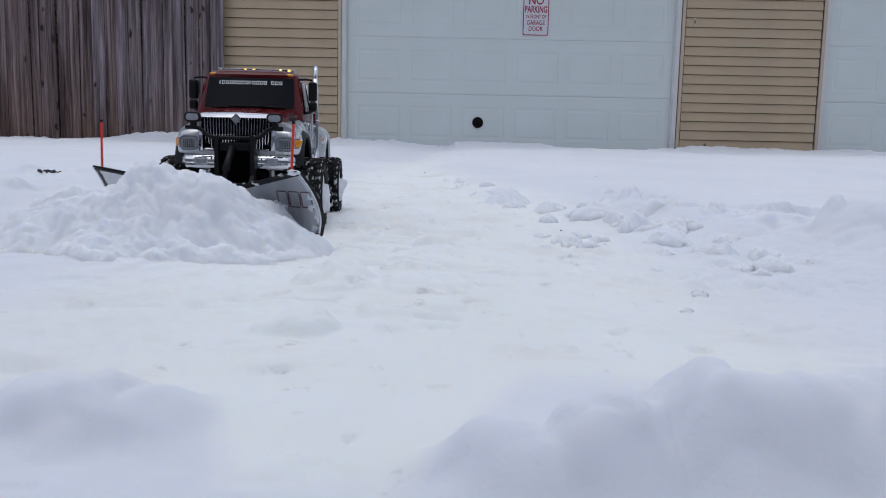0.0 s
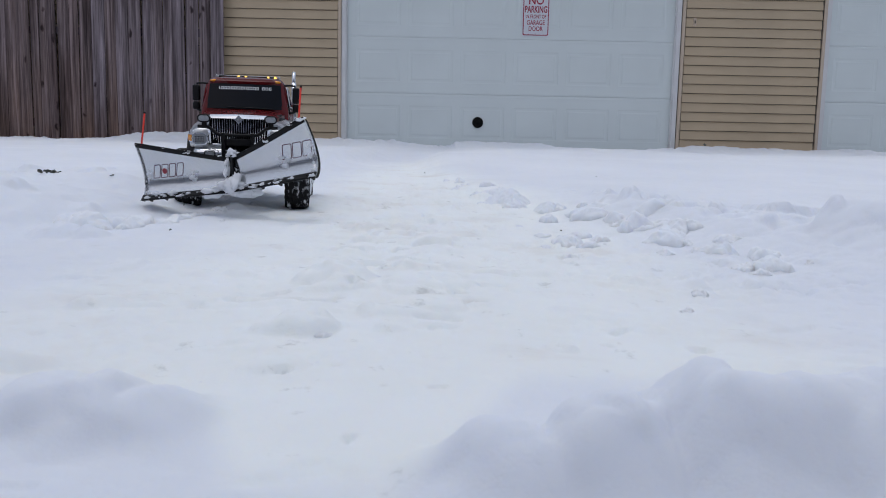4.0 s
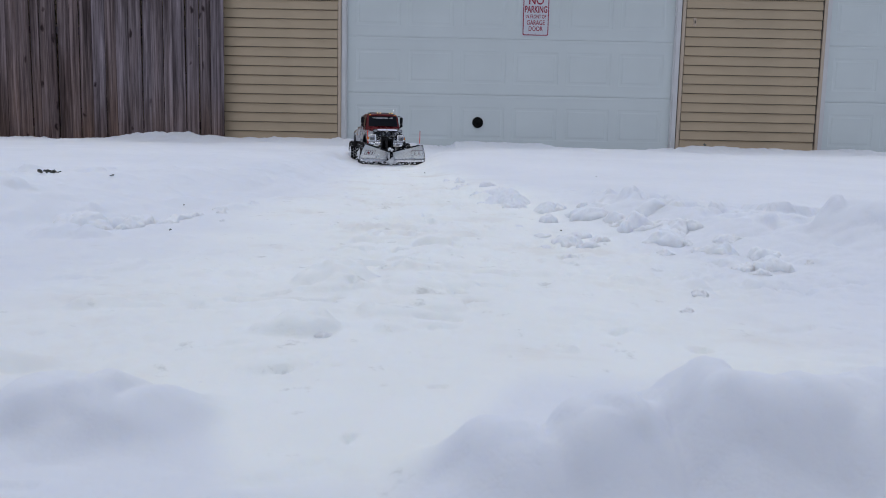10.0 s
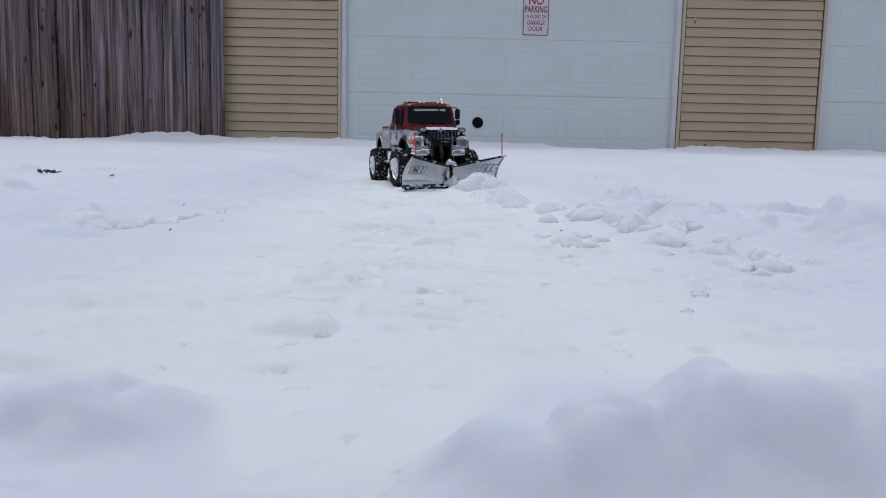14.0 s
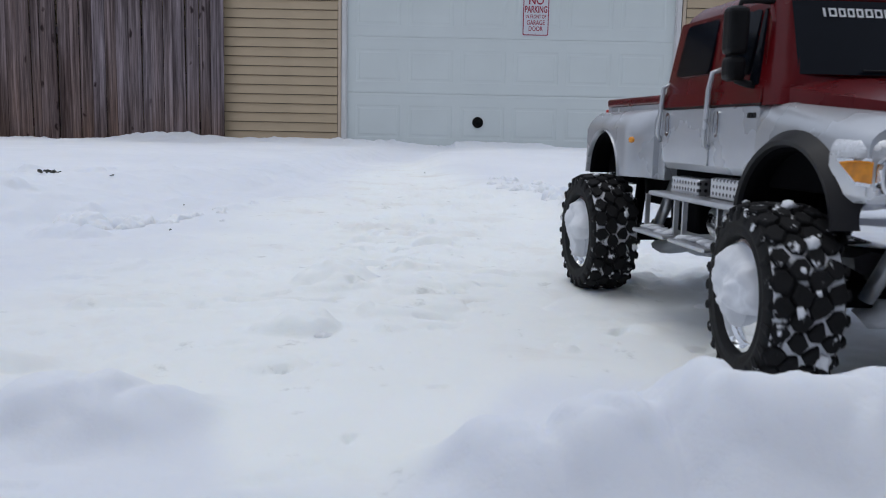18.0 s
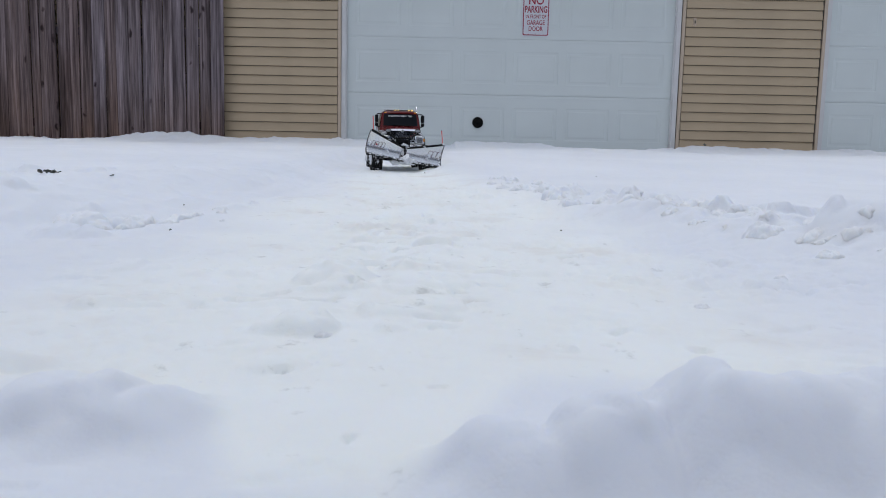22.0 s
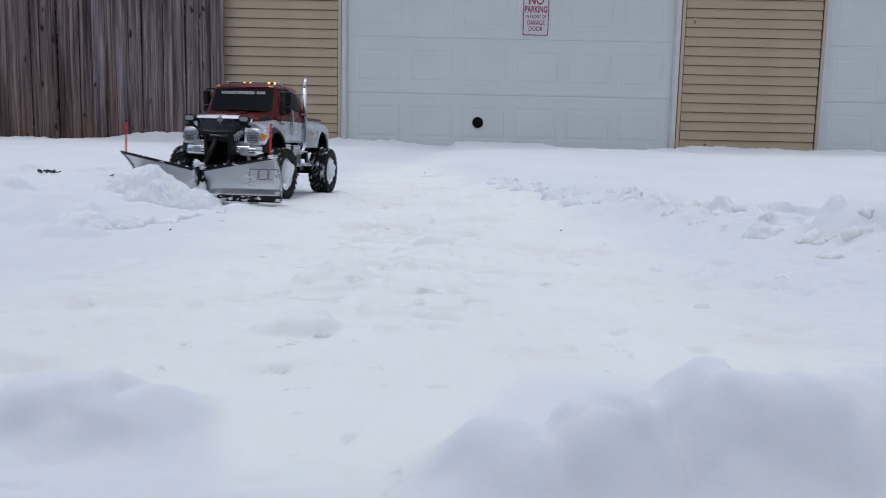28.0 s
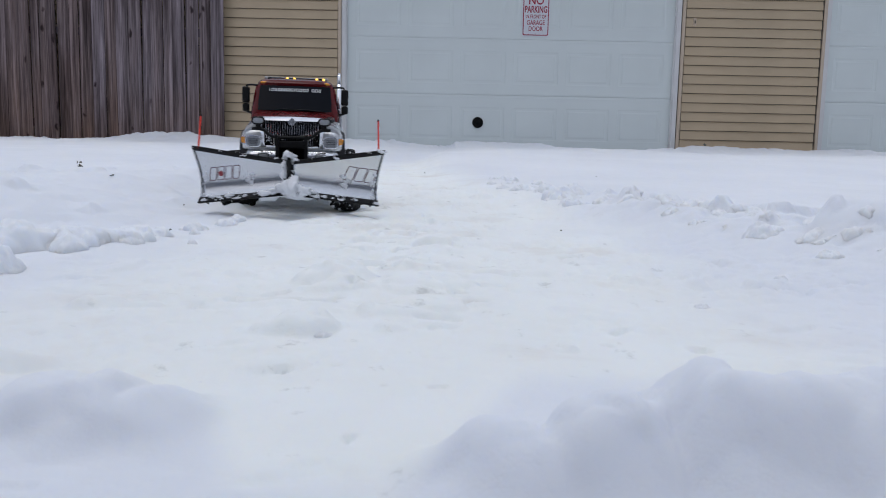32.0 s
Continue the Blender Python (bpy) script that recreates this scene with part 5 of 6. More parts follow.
# side steps, tank, stack
for s in (1, -1):
    lo = lambda a, b: (min(s * a, s * b), max(s * a, s * b))
    step = part("side_step", boxed(-0.062, 0.160, *lo(0.118, 0.160), 0.1555, 0.1615, 0.0015, 1), GREY_STEEL, truck, "aluminium side step frame")
    for x0, x1 in ((0.030, 0.124), (-0.082, 0.014)):
        part("tread", boxed(x0, x1, *lo(0.128, 0.172), 0.1055, 0.1105, 0.0015, 1), GREY_STEEL, step)
        for xx in (x0 + 0.004, x1 - 0.004):
            part("step_post", boxed(xx - 0.0016, xx + 0.0016, *lo(0.150, 0.156), 0.1100, 0.1560), GREY_STEEL, step)
        lumps_bm = bmesh.new()
        for q in range(4):
            lumpy(lumps_bm, (x0 + 0.012 + q * 0.022, s * 0.150, 0.1125), 0.010, 7 * q + x0 * 100, 1, 0.4, (1.1, 1.6, 0.40))
        part("caught_snow", lumps_bm, CRUST, step, "snow caught on the step", smooth=True)
    for x0, x1, z0 in ((0.064, 0.138, 0.164), (-0.042, 0.034, 0.160)):
        part("tool_box", boxed(x0, x1, *lo(0.112, 0.138), z0 - 0.002, z0 + 0.0215, 0.0015, 1), PLATE, step, "diamond plate step box")
    part("tank", lathe(bmesh.new(), [(0.0, 0.052), (0.021, 0.052), (0.0235, 0.055), (0.0235, 0.118), (0.021, 0.121), (0.0, 0.121)], 24, m=Matrix.Translation((0, s * (0.112 if s < 0 else 0.134), 0.134)) @ Matrix.Rotation(radians(-90), 4, "Z"), closed=False), CHROME, truck, "chrome fuel tank", smooth=True)
    part("air_box", boxed(-0.070, 0.012, *lo(0.085, 0.125), 0.112, 0.155, 0.004), DARK, truck)
    part("frame_rail", boxed(-0.320, 0.330, *lo(0.045, 0.060), 0.125, 0.165, 0.002), DARK, truck)
    for x in (0.245, -0.245):
        for dx in (-0.035, 0.032):
            part("shock_absorber", tube(bmesh.new(), [(x + dx, s * 0.085, 0.085), (x + dx * 1.5, s * 0.075, 0.125), (x + dx * 1.9, s * 0.068, 0.170)], [0.0075, 0.0085, 0.006], 10), GREY_STEEL if dx > 0 else DARK, truck, smooth=True)
stack = part("exhaust_pipe", tube(bmesh.new(), [(0.000, 0.118, 0.150), (-0.040, 0.128, 0.152), (-0.066, 0.136, 0.158), (-0.080, 0.138, 0.176), (-0.084, 0.138, 0.205), (-0.086, 0.137, 0.300), (-0.088, 0.136, 0.395)], 0.0082, 14), CHROME, truck, "tall chrome exhaust stack", smooth=True)
part("stack_tip", tube(bmesh.new(), [(-0.0875, 0.136, 0.330), (-0.088, 0.136, 0.390), (-0.091, 0.136, 0.415), (-0.099, 0.136, 0.430)], [0.0062, 0.0064, 0.0064, 0.0066], 14), CHROME, stack, smooth=True)
part("stack_clamp", boxed(-0.096, -0.078, 0.122, 0.147, 0.272, 0.279, 0.002), CHROME, stack)

# running gear
part("belly_pan", loft(bmesh.new(), [[(x, h * yy, z0 + zz * d) for yy, zz in ((-1, 1), (-0.9, 0.3), (-0.5, 0), (0.5, 0), (0.9, 0.3), (1, 1), (0.6, 1.2), (-0.6, 1.2))] for x, h, z0, d in ((-0.190, 0.045, 0.085, 0.03), (-0.150, 0.070, 0.068, 0.045), (-0.05, 0.085, 0.060, 0.055), (0.08, 0.085, 0.060, 0.055), (0.150, 0.070, 0.066, 0.045), (0.200, 0.045, 0.082, 0.03))]), SILVER_FRAME, truck, "grey rounded belly pan", smooth="auto")
for x in (0.245, -0.245):
    axle = part("axle", tube(bmesh.new(), [(x, -0.150, 0.084), (x, -0.040, 0.084), (x, -0.025, 0.084), (x, 0.025, 0.084), (x, 0.040, 0.084), (x, 0.150, 0.084)], [0.013, 0.014, 0.030, 0.030, 0.014, 0.013], 16), DARK, truck, "black axle with a round housing", smooth=True)
    part("axle_snow", lumpy(lumpy(bmesh.new(), (x + 0.01, 0.02, 0.062), 0.035, x * 10 + 1, 2, 0.3, (0.9, 1.2, 0.55)), (x + 0.008, -0.04, 0.066), 0.028, x * 10 + 5, 2, 0.3, (0.9, 1.2, 0.6)), CRUST, axle, "snow packed round the axle", smooth=True)
    part("leaf_link", tube(bmesh.new(), [(x * 0.45, 0.06, 0.118), (x, 0.07, 0.098)], 0.006, 8), DARK, truck)
    part("leaf_link", tube(bmesh.new(), [(x * 0.45, -0.06, 0.118), (x, -0.07, 0.098)], 0.006, 8), DARK, truck)


# ---- wheels: axis along y, outer face towards +y ----
WHEEL_R = 0.0895
HUB_Z = 0.0840
WHEEL_Y = 0.162
SLIM = Matrix.Diagonal((1.0, 0.71, 1.0, 1.0))
RIM = Matrix.Diagonal((1.07, 0.71, 1.07, 1.0))


def tyre_mesh():
    bm = bmesh.new()
    prof = [(r + max(0.0, min(0.003, (r - 0.056) * 0.2)), y) for r, y in [(0.055, -0.036), (0.058, -0.045), (0.066, -0.0485), (0.075, -0.0475), (0.0795, -0.043), (0.0808, -0.03), (0.0815, 0.0), (0.0808, 0.03), (0.0795, 0.043), (0.075, 0.0475), (0.0705, 0.0482), (0.0695, 0.0490), (0.066, 0.0485), (0.0640, 0.0478), (0.0630, 0.0488), (0.0600, 0.0474), (0.0590, 0.0480), (0.0570, 0.0450), (0.0555, 0.036), (0.052, 0.028)]]
    lathe(bm, prof, 56, closed=False)
    for f in bm.faces:
        r = f.calc_center_median()
        f.material_index = 1 if math.hypot(r.x, r.z) > 0.0810 and abs(r.y) < 0.044 else 0
        f.smooth = True
    return bm


def block_mesh(y0, y1, half, r0, r1, lean=0.0, seed=0):
    """A six-sided tread block with a chamfered head, widest in the middle."""
    me = bpy.data.meshes.new("tread_block")
    vs, ym = [], (y0 + y1) / 2
    w = (y1 - y0) / 2
    jig = random.Random(seed)
    shape = [(yy * jig.uniform(0.74, 1.06) + jig.uniform(-0.14, 0.14), t * jig.uniform(0.74, 1.04) + jig.uniform(-0.16, 0.16)) for yy, t in ((1.0, 0.0), (0.46, -1.0), (-0.46, -1.0), (-1.0, 0.0), (-0.46, 1.0), (0.46, 1.0))]
    for r, g in ((r0, 1.05), (r1 - 0.0014, 1.0), (r1, 0.86)):
        for yy, t in shape:
            q = ym + w * yy * g
            rr = r - lean * max(0.0, abs(q) - 0.034)
            vs.append((rr * math.cos(t * half * g), q, -rr * math.sin(t * half * g)))
    faces = [(6 * k + i, 6 * k + (i + 1) % 6, 6 * k + 6 + (i + 1) % 6, 6 * k + 6 + i) for k in (0, 1) for i in range(6)] + [tuple(range(12, 18))]
    me.from_pydata(vs, [], faces)
    bm = bmesh.new()
    bm.from_mesh(me)
    bmesh.ops.recalc_face_normals(bm, faces=bm.faces[:])
    bm.to_mesh(me)
    bm.free()
    me.transform(SLIM)
    me.materials.append(BLOCK)
    return me


COUNT = 24
HALF = math.pi / COUNT
BLOCKS = [([block_mesh(c - w, c + w, HALF * f, r0, WHEEL_R - d, lean, 7 * n + v) for v in range(5)], shift) for n, (c, w, f, r0, d, lean, shift) in enumerate((
    (0.0110, 0.0140, 0.90, 0.078, 0.0, 0.0, 0.0), (-0.0110, 0.0140, 0.90, 0.078, 0.0, 0.0, 1.0), (0.0330, 0.0142, 0.88, 0.075, 0.0006, 0.25, 1.0), (-0.0330, 0.0142, 0.88, 0.075, 0.0006, 0.25, 0.0), (0.0470, 0.0040, 0.52, 0.071, 0.0050, 0.0, 1.0), (-0.0470, 0.0040, 0.52, 0.071, 0.0050, 0.0, 0.0)))]


def hub_snow(seed):
    """Snow packed into the dish of a wheel, with a bite out of it and a ragged rim."""
    rnd = random.Random(seed)
    gap, n, m = rnd.uniform(0, 6.28), 64, 15
    bm = bmesh.new()
    rings = []
    for i in range(m + 1):
        f = i / m
        ring = []
        for k in range(n):
            a = 2 * math.pi * k / n
            p = Vector((math.cos(a), 0, math.sin(a)))
            away = 1.02 - 0.78 * max(0.0, math.cos(a - gap)) ** 3 + 0.20 * noise.noise(p * 1.6 + Vector((seed, 0, 0))) + 0.08 * noise.noise(p * 7 + Vector((seed, 0, 3)))
            q = 0.0440 * f * away
            at = p * q + Vector((seed, 0, 0))
            bulge = 0.062 - 0.014 * f ** 2 + 0.019 * noise.noise(at * 26) + 0.009 * noise.noise(at * 75) + 0.0035 * noise.noise(at * 170)
            if f > 0.86:
                bulge = bulge * (1 - ((f - 0.86) / 0.14) ** 2) + 0.020 * ((f - 0.86) / 0.14) ** 2
            ring.append(bm.verts.new((q * p.x, bulge, q * p.z)))
        rings.append(ring)
    for a, b in zip(rings, rings[1:]):
        for k in range(n):
            bm.faces.new((a[k], a[(k + 1) % n], b[(k + 1) % n], b[k]))
    bmesh.ops.remove_doubles(bm, verts=rings[0], dist=0.0005)
    bmesh.ops.recalc_face_normals(bm, faces=bm.faces[:])
    return bm


def wheel_at(x, y, seed):
    bm = bmesh.new()
    lathe(bm, [(0.051, 0.030), (0.0505, 0.040), (0.0475, 0.041), (0.0455, 0.034), (0.036, 0.020), (0.018, 0.017), (0.016, 0.030), (0.011, 0.034)], 40)
    w = part("wheel", bm, CHROME, truck, "chrome wheel packed with snow")
    for k in range(10):
        a = 2 * math.pi * k / 10
        part("wheel_nut", lathe(bmesh.new(), [(0.0026, 0.017), (0.0026, 0.026), (0.0014, 0.028)], 6, m=Matrix.Translation((0.026 * math.cos(a), 0, 0.026 * math.sin(a)))), GREY_STEEL, w)
    part("tyre", tyre_mesh(), [RUBBER, TREAD], w, "chunky black tyre with snow in the tread")
    rnd = random.Random(seed + 70)
    for me, shift in BLOCKS:
        for k in range(COUNT):
            block = new("tread_block", rnd.choice(me))
            block.parent = w
            block.matrix_basis = Matrix.Rotation((2 * k + shift + rnd.uniform(-0.10, 0.10)) * HALF, 4, "Y") @ Matrix.Rotation(rnd.uniform(-0.03, 0.03), 4, "X")
    bm = bmesh.new()
    for k in range(15):
        a, yy, r = rnd.uniform(0, 6.28), rnd.uniform(-0.038, 0.038), 0.0030 + 0.0070 * rnd.random() ** 2
        lumpy(bm, (0.0890 * math.cos(a), yy, 0.0890 * math.sin(a)), r * 0.8, k + seed, 2, 0.45, (0.35 + 0.8 * abs(math.sin(a)), 1.2, 0.35 + 0.8 * abs(math.cos(a))))
    tagged(part("caught_snow", bm, CRUST, w, "crumbs of snow caught on the tread", smooth=True), kind="stuff")
    part("packed_snow", hub_snow(seed), CRUST, w, "snow packed into the wheel", smooth=True)
    for ob in [w] + [c for c in w.children if c.name.split(".")[0] != "tread_block"]:
        ob.data.transform(SLIM if ob.name.split(".")[0] in ("tyre", "caught_snow") else RIM)
    w.matrix_basis = pose(x, y, HUB_Z)
    return w, x, y


wheels = [wheel_at(0.246, WHEEL_Y, 3), wheel_at(0.246, -WHEEL_Y, 8), wheel_at(-0.245, WHEEL_Y, 13), wheel_at(-0.245, -WHEEL_Y, 21)]

# ---- the V plow ----
PIVOT = (0.392, 0.0, 0.113)
HINGE_X = 0.508
bm = bmesh.new()
for s in (1, -1):
    tube(bm, [(0.0, s * 0.045, -0.018), (0.105, s * 0.010, -0.075)], 0.0065, 8)
tube(bm, [(0.0, -0.050, -0.018), (0.0, 0.050, -0.018)], 0.006, 8)
box(bm, 0.085, 0.112, -0.014, 0.014, -0.095, -0.010, 0.003)
plow_frame = part("plow_frame", bm, BLACK, truck, "black plow A-frame")
part("hinge_pin", tube(bmesh.new(), [(0.118, 0, -0.104), (0.116, 0, -0.05), (0.130, 0, 0.004)], 0.0052, 10), BLACK, plow_frame, smooth=True)
part("lift_ram", tube(bmesh.new(), [(-0.018, -0.006, 0.082), (0.020, -0.012, 0.030), (0.022, -0.012, 0.026), (0.070, -0.018, -0.040)], [0.0085, 0.0085, 0.005, 0.005], 12), BLACK, plow_frame, "black hydraulic ram", smooth=True)
bm = bmesh.new()
rnd = random.Random(5)
for k in range(16):
    lumpy(bm, (0.116 + rnd.uniform(-0.012, 0.012), rnd.choice((-1, 1)) * rnd.uniform(0.007, 0.016), -0.098 + 0.0062 * k), rnd.uniform(0.003, 0.007), k, 3, 0.9, (1, 0.8, 1.6))
lumpy(bm, (0.124, 0.0, 0.002), 0.013, 40, 3, 0.8, (1.0, 1.3, 0.8))
for k in range(7):
    lumpy(bm, (0.060 + rnd.uniform(-0.03, 0.03), rnd.uniform(-0.05, 0.05), -0.022), rnd.uniform(0.006, 0.013), k + 60, 2, 0.4)
lumpy(bm, (0.122, 0.014, -0.085), 0.019, 91, 3, 0.6, (0.8, 1.0, 1.3))
lumpy(bm, (0.122, -0.012, -0.092), 0.017, 95, 3, 0.6, (0.8, 1.3, 1.0))
lumpy(bm, (0.118, 0.036, -0.098), 0.014, 97, 3, 0.6, (0.8, 1.4, 0.8))
part("hinge_snow", bm, CRUST, plow_frame, "snow stuck on the plow hinge", smooth=True)
bm = bmesh.new()
for k in range(5):
    lumpy(bm, (0.080 + 0.012 * (k % 2), -0.055 + 0.027 * k, -0.098 + 0.006 * (k % 3)), 0.022, k + 80, 2, 0.3, (1.2, 1.4, 0.55))
part("scraped_snow", bm, CRUST, plow_frame, "snow carried under the plow", smooth=True)

PROFILE = [(0.004, 0.002), (0.022, -0.0085), (0.042, -0.0135), (0.060, -0.0120), (0.078, -0.0045), (0.095, 0.0060), (0.110, 0.0180), (0.124, 0.0320), (0.137, 0.0470), (0.149, 0.0610)]


def face_x(z):
    return float(np.interp(z, [p[0] for p in PROFILE], [p[1] for p in PROFILE]))


def top_z(u):
    return 0.100 + 0.047 * min(1.0, max(0.0, (u - 0.01) / 0.245))


def wing_grid(bm, s, u0, u1, lo, hi, nu, nv, push=0.0, thick=0.0035):
    """A curved sheet along the wing; lo and hi give its foot and head at each place along it."""
    front, back = [], []
    for i in range(nu + 1):
        u = u0 + (u1 - u0) * i / nu
        z0, z1 = lo(u), hi(u)
        fr, bk = [], []
        for k in range(nv + 1):
            z = z0 + (z1 - z0) * k / nv
            x = face_x(z)
            fr.append(bm.verts.new((x + push, s * u, z)))
            bk.append(bm.verts.new((x + push - thick, s * u, z)))
        front.append(fr)
        back.append(bk)
    for g in (front, back):
        for i in range(nu):
            for k in range(nv):
                bm.faces.new((g[i][k], g[i + 1][k], g[i + 1][k + 1], g[i][k + 1]))
    for i in range(nu):
        for k in (0, nv):
            bm.faces.new((front[i][k], front[i + 1][k], back[i + 1][k], back[i][k]))
    for k in range(nv):
        for i in (0, nu):
            bm.faces.new((front[i][k], front[i][k + 1], back[i][k + 1], back[i][k]))
    bmesh.ops.recalc_face_normals(bm, faces=bm.faces[:])
    for f in bm.faces:
        f.smooth = True
    return bm


def plow_wing(s):
    """One half of the V, its hinge at the origin, reaching out along s * y."""
    u1 = 0.256
    wing = part("plow_wing", wing_grid(bmesh.new(), s, 0.010, u1, lambda u: 0.012, top_z, 20, 18), PLOW_STEEL, truck, "curved silvery white plow blade half")
    part("cutting_edge", wing_grid(bmesh.new(), s, 0.008, u1 + 0.003, lambda u: 0.004, lambda u: 0.024, 4, 3, 0.0045, 0.005), BLACK, wing, "black cutting edge")
    part("top_strip", wing_grid(bmesh.new(), s, 0.012, u1 + 0.001, lambda u: top_z(u) - 0.006, lambda u: top_z(u) + 0.0035, 12, 2, 0.0030, 0.0085), BLACK, wing, "black rubber top strip")
    zs = [0.008 + k * 0.0155 for k in range(10)]
    bm = loft(bmesh.new(), [[(face_x(z) + a, s * (u1 + e), z) for a, e in ((0.002, 0.0), (0.002, 0.003), (-0.003, 0.003), (-0.003, 0.0))] for z in zs])
    part("end_plate", bm, PLOW_STEEL, wing)
    bm = loft(bmesh.new(), [[(face_x(z) + a, s * (u1 + e), z) for a, e in ((-0.003, 0.0), (-0.003, 0.0034), (-0.013, 0.0034), (-0.013, 0.0))] for z in zs])
    part("end_flange", bm, BLACK, wing, "black flange behind the blade's end")
    for u in (0.03, 0.085, 0.14, 0.195, 0.24):
        rib = bmesh.new()
        pts = [(face_x(z) - 0.004, z) for z in (0.010, 0.030, 0.050, 0.070, 0.090)] + [(face_x(0.098) - 0.004, 0.098), (-0.020, 0.090), (-0.034, 0.050), (-0.026, 0.010)]
        prism(rib, pts, "y", min(s * u, s * (u + 0.004)), max(s * u, s * (u + 0.004)))
        part("rib", rib, BLACK, wing)
    part("back_bar", boxed(-0.036, -0.024, min(s * 0.02, s * 0.25), max(s * 0.02, s * 0.25), 0.038, 0.056, 0.002), BLACK, wing)
    for u in (0.035, 0.085, 0.135, 0.185, 0.235):
        part("bolt", lathe(bmesh.new(), [(0.0028, 0.0), (0.0028, 0.003), (0.0016, 0.0042)], 8, m=Matrix.Translation((face_x(0.014) + 0.0045, s * u, 0.014)) @ Matrix.Rotation(radians(-90), 4, "Z")), BLACK, wing)
    zt = top_z(0.238)
    foot = (face_x(zt) + 0.001, s * 0.240, zt)
    head = (foot[0] - 0.005, foot[1] + s * 0.0015, foot[2] + 0.098)
    part("marker_rod", tube(bmesh.new(), [foot, head], 0.0026, 8), MARKER_RED, wing, "red plow marker rod")
    part("marker_tip", tube(bmesh.new(), [head, (head[0], head[1], head[2] + 0.005)], 0.0031, 8), BLACK, wing)
    rnd = random.Random(31 + s)
    bm = bmesh.new()
    for k in range(30):
        u = rnd.uniform(0.015, u1)
        low = rnd.random() < 0.72
        z = rnd.uniform(0.008, 0.022) if low else top_z(u) + rnd.uniform(-0.001, 0.005)
        lumpy(bm, (face_x(z) + (0.006 if low else 0.001), s * u, z), 0.0018 + 0.0055 * rnd.random() ** 2, k + 10 * s, 2, 0.8, (0.7, rnd.uniform(1.0, 2.2), 0.7))
    for k in range(10):
        u = rnd.uniform(0.235, u1)
        z = rnd.uniform(0.015, 0.10)
        lumpy(bm, (face_x(z) - 0.004, s * (u + 0.003), z), rnd.uniform(0.004, 0.010), k + 200, 1, 0.45)
    for k in range(8 if s > 0 else 3):
        # a patch stuck on the face
        u, z = 0.150 + 0.026 * rnd.random() - 0.05 * (s < 0), 0.058 + 0.026 * rnd.random()
        lumpy(bm, (face_x(z), s * u, z), rnd.uniform(0.004, 0.009), k + 300, 2, 0.6, (0.45, 1.3, 0.9))
    tagged(part("snow_crust", bm, CRUST, wing, "crumbs of snow on the blade", smooth=True), kind="stuff")
    # plain outlined blocks where the lettering was
    count, w, h, c = (3, 0.030, 0.034, 0.205) if s > 0 else (4, 0.022, 0.032, 0.185)
    order = range(count)
    for k in order:
        mid = c + (k - (count - 1) / 2) * -(w + 0.0) * 1.02
        zc = top_z(c) - 0.047
        outer, inner = rounded(mid - w / 2 + 0.001, mid + w / 2 - 0.001, zc - h / 2, zc + h / 2, 0.004, 3), rounded(mid - w / 2 + 0.0026, mid + w / 2 - 0.0026, zc - h / 2 + 0.0016, zc + h / 2 - 0.0016, 0.003, 3)
        ring = bmesh.new()
        lean = 0.30 * s
        a, b = ([ring.verts.new((face_x(z) + 0.0008, s * (u + lean * (z - zc)), z)) for u, z in loop] for loop in (outer, inner))
        q = len(a)
        for i in range(q):
            ring.faces.new((a[i], a[(i + 1) % q], b[(i + 1) % q], b[i]))
        part("logo_block", ring, LOGO_LINE, wing)
    if s < 0:
        disc = bmesh.new()
        mid, zc = 0.185 + 0.5 * 0.022 * 1.02, top_z(0.185) - 0.047
        disc.faces.new([disc.verts.new((face_x(zc + 0.0065 * math.sin(a)) + 0.0012, s * (mid + 0.0065 * math.cos(a)), zc + 0.0065 * math.sin(a))) for a in (2 * math.pi * k / 20 for k in range(20))])
        part("logo_disc", disc, LOGO_RED, wing)
    return wing, s


wings = [plow_wing(1), plow_wing(-1)]


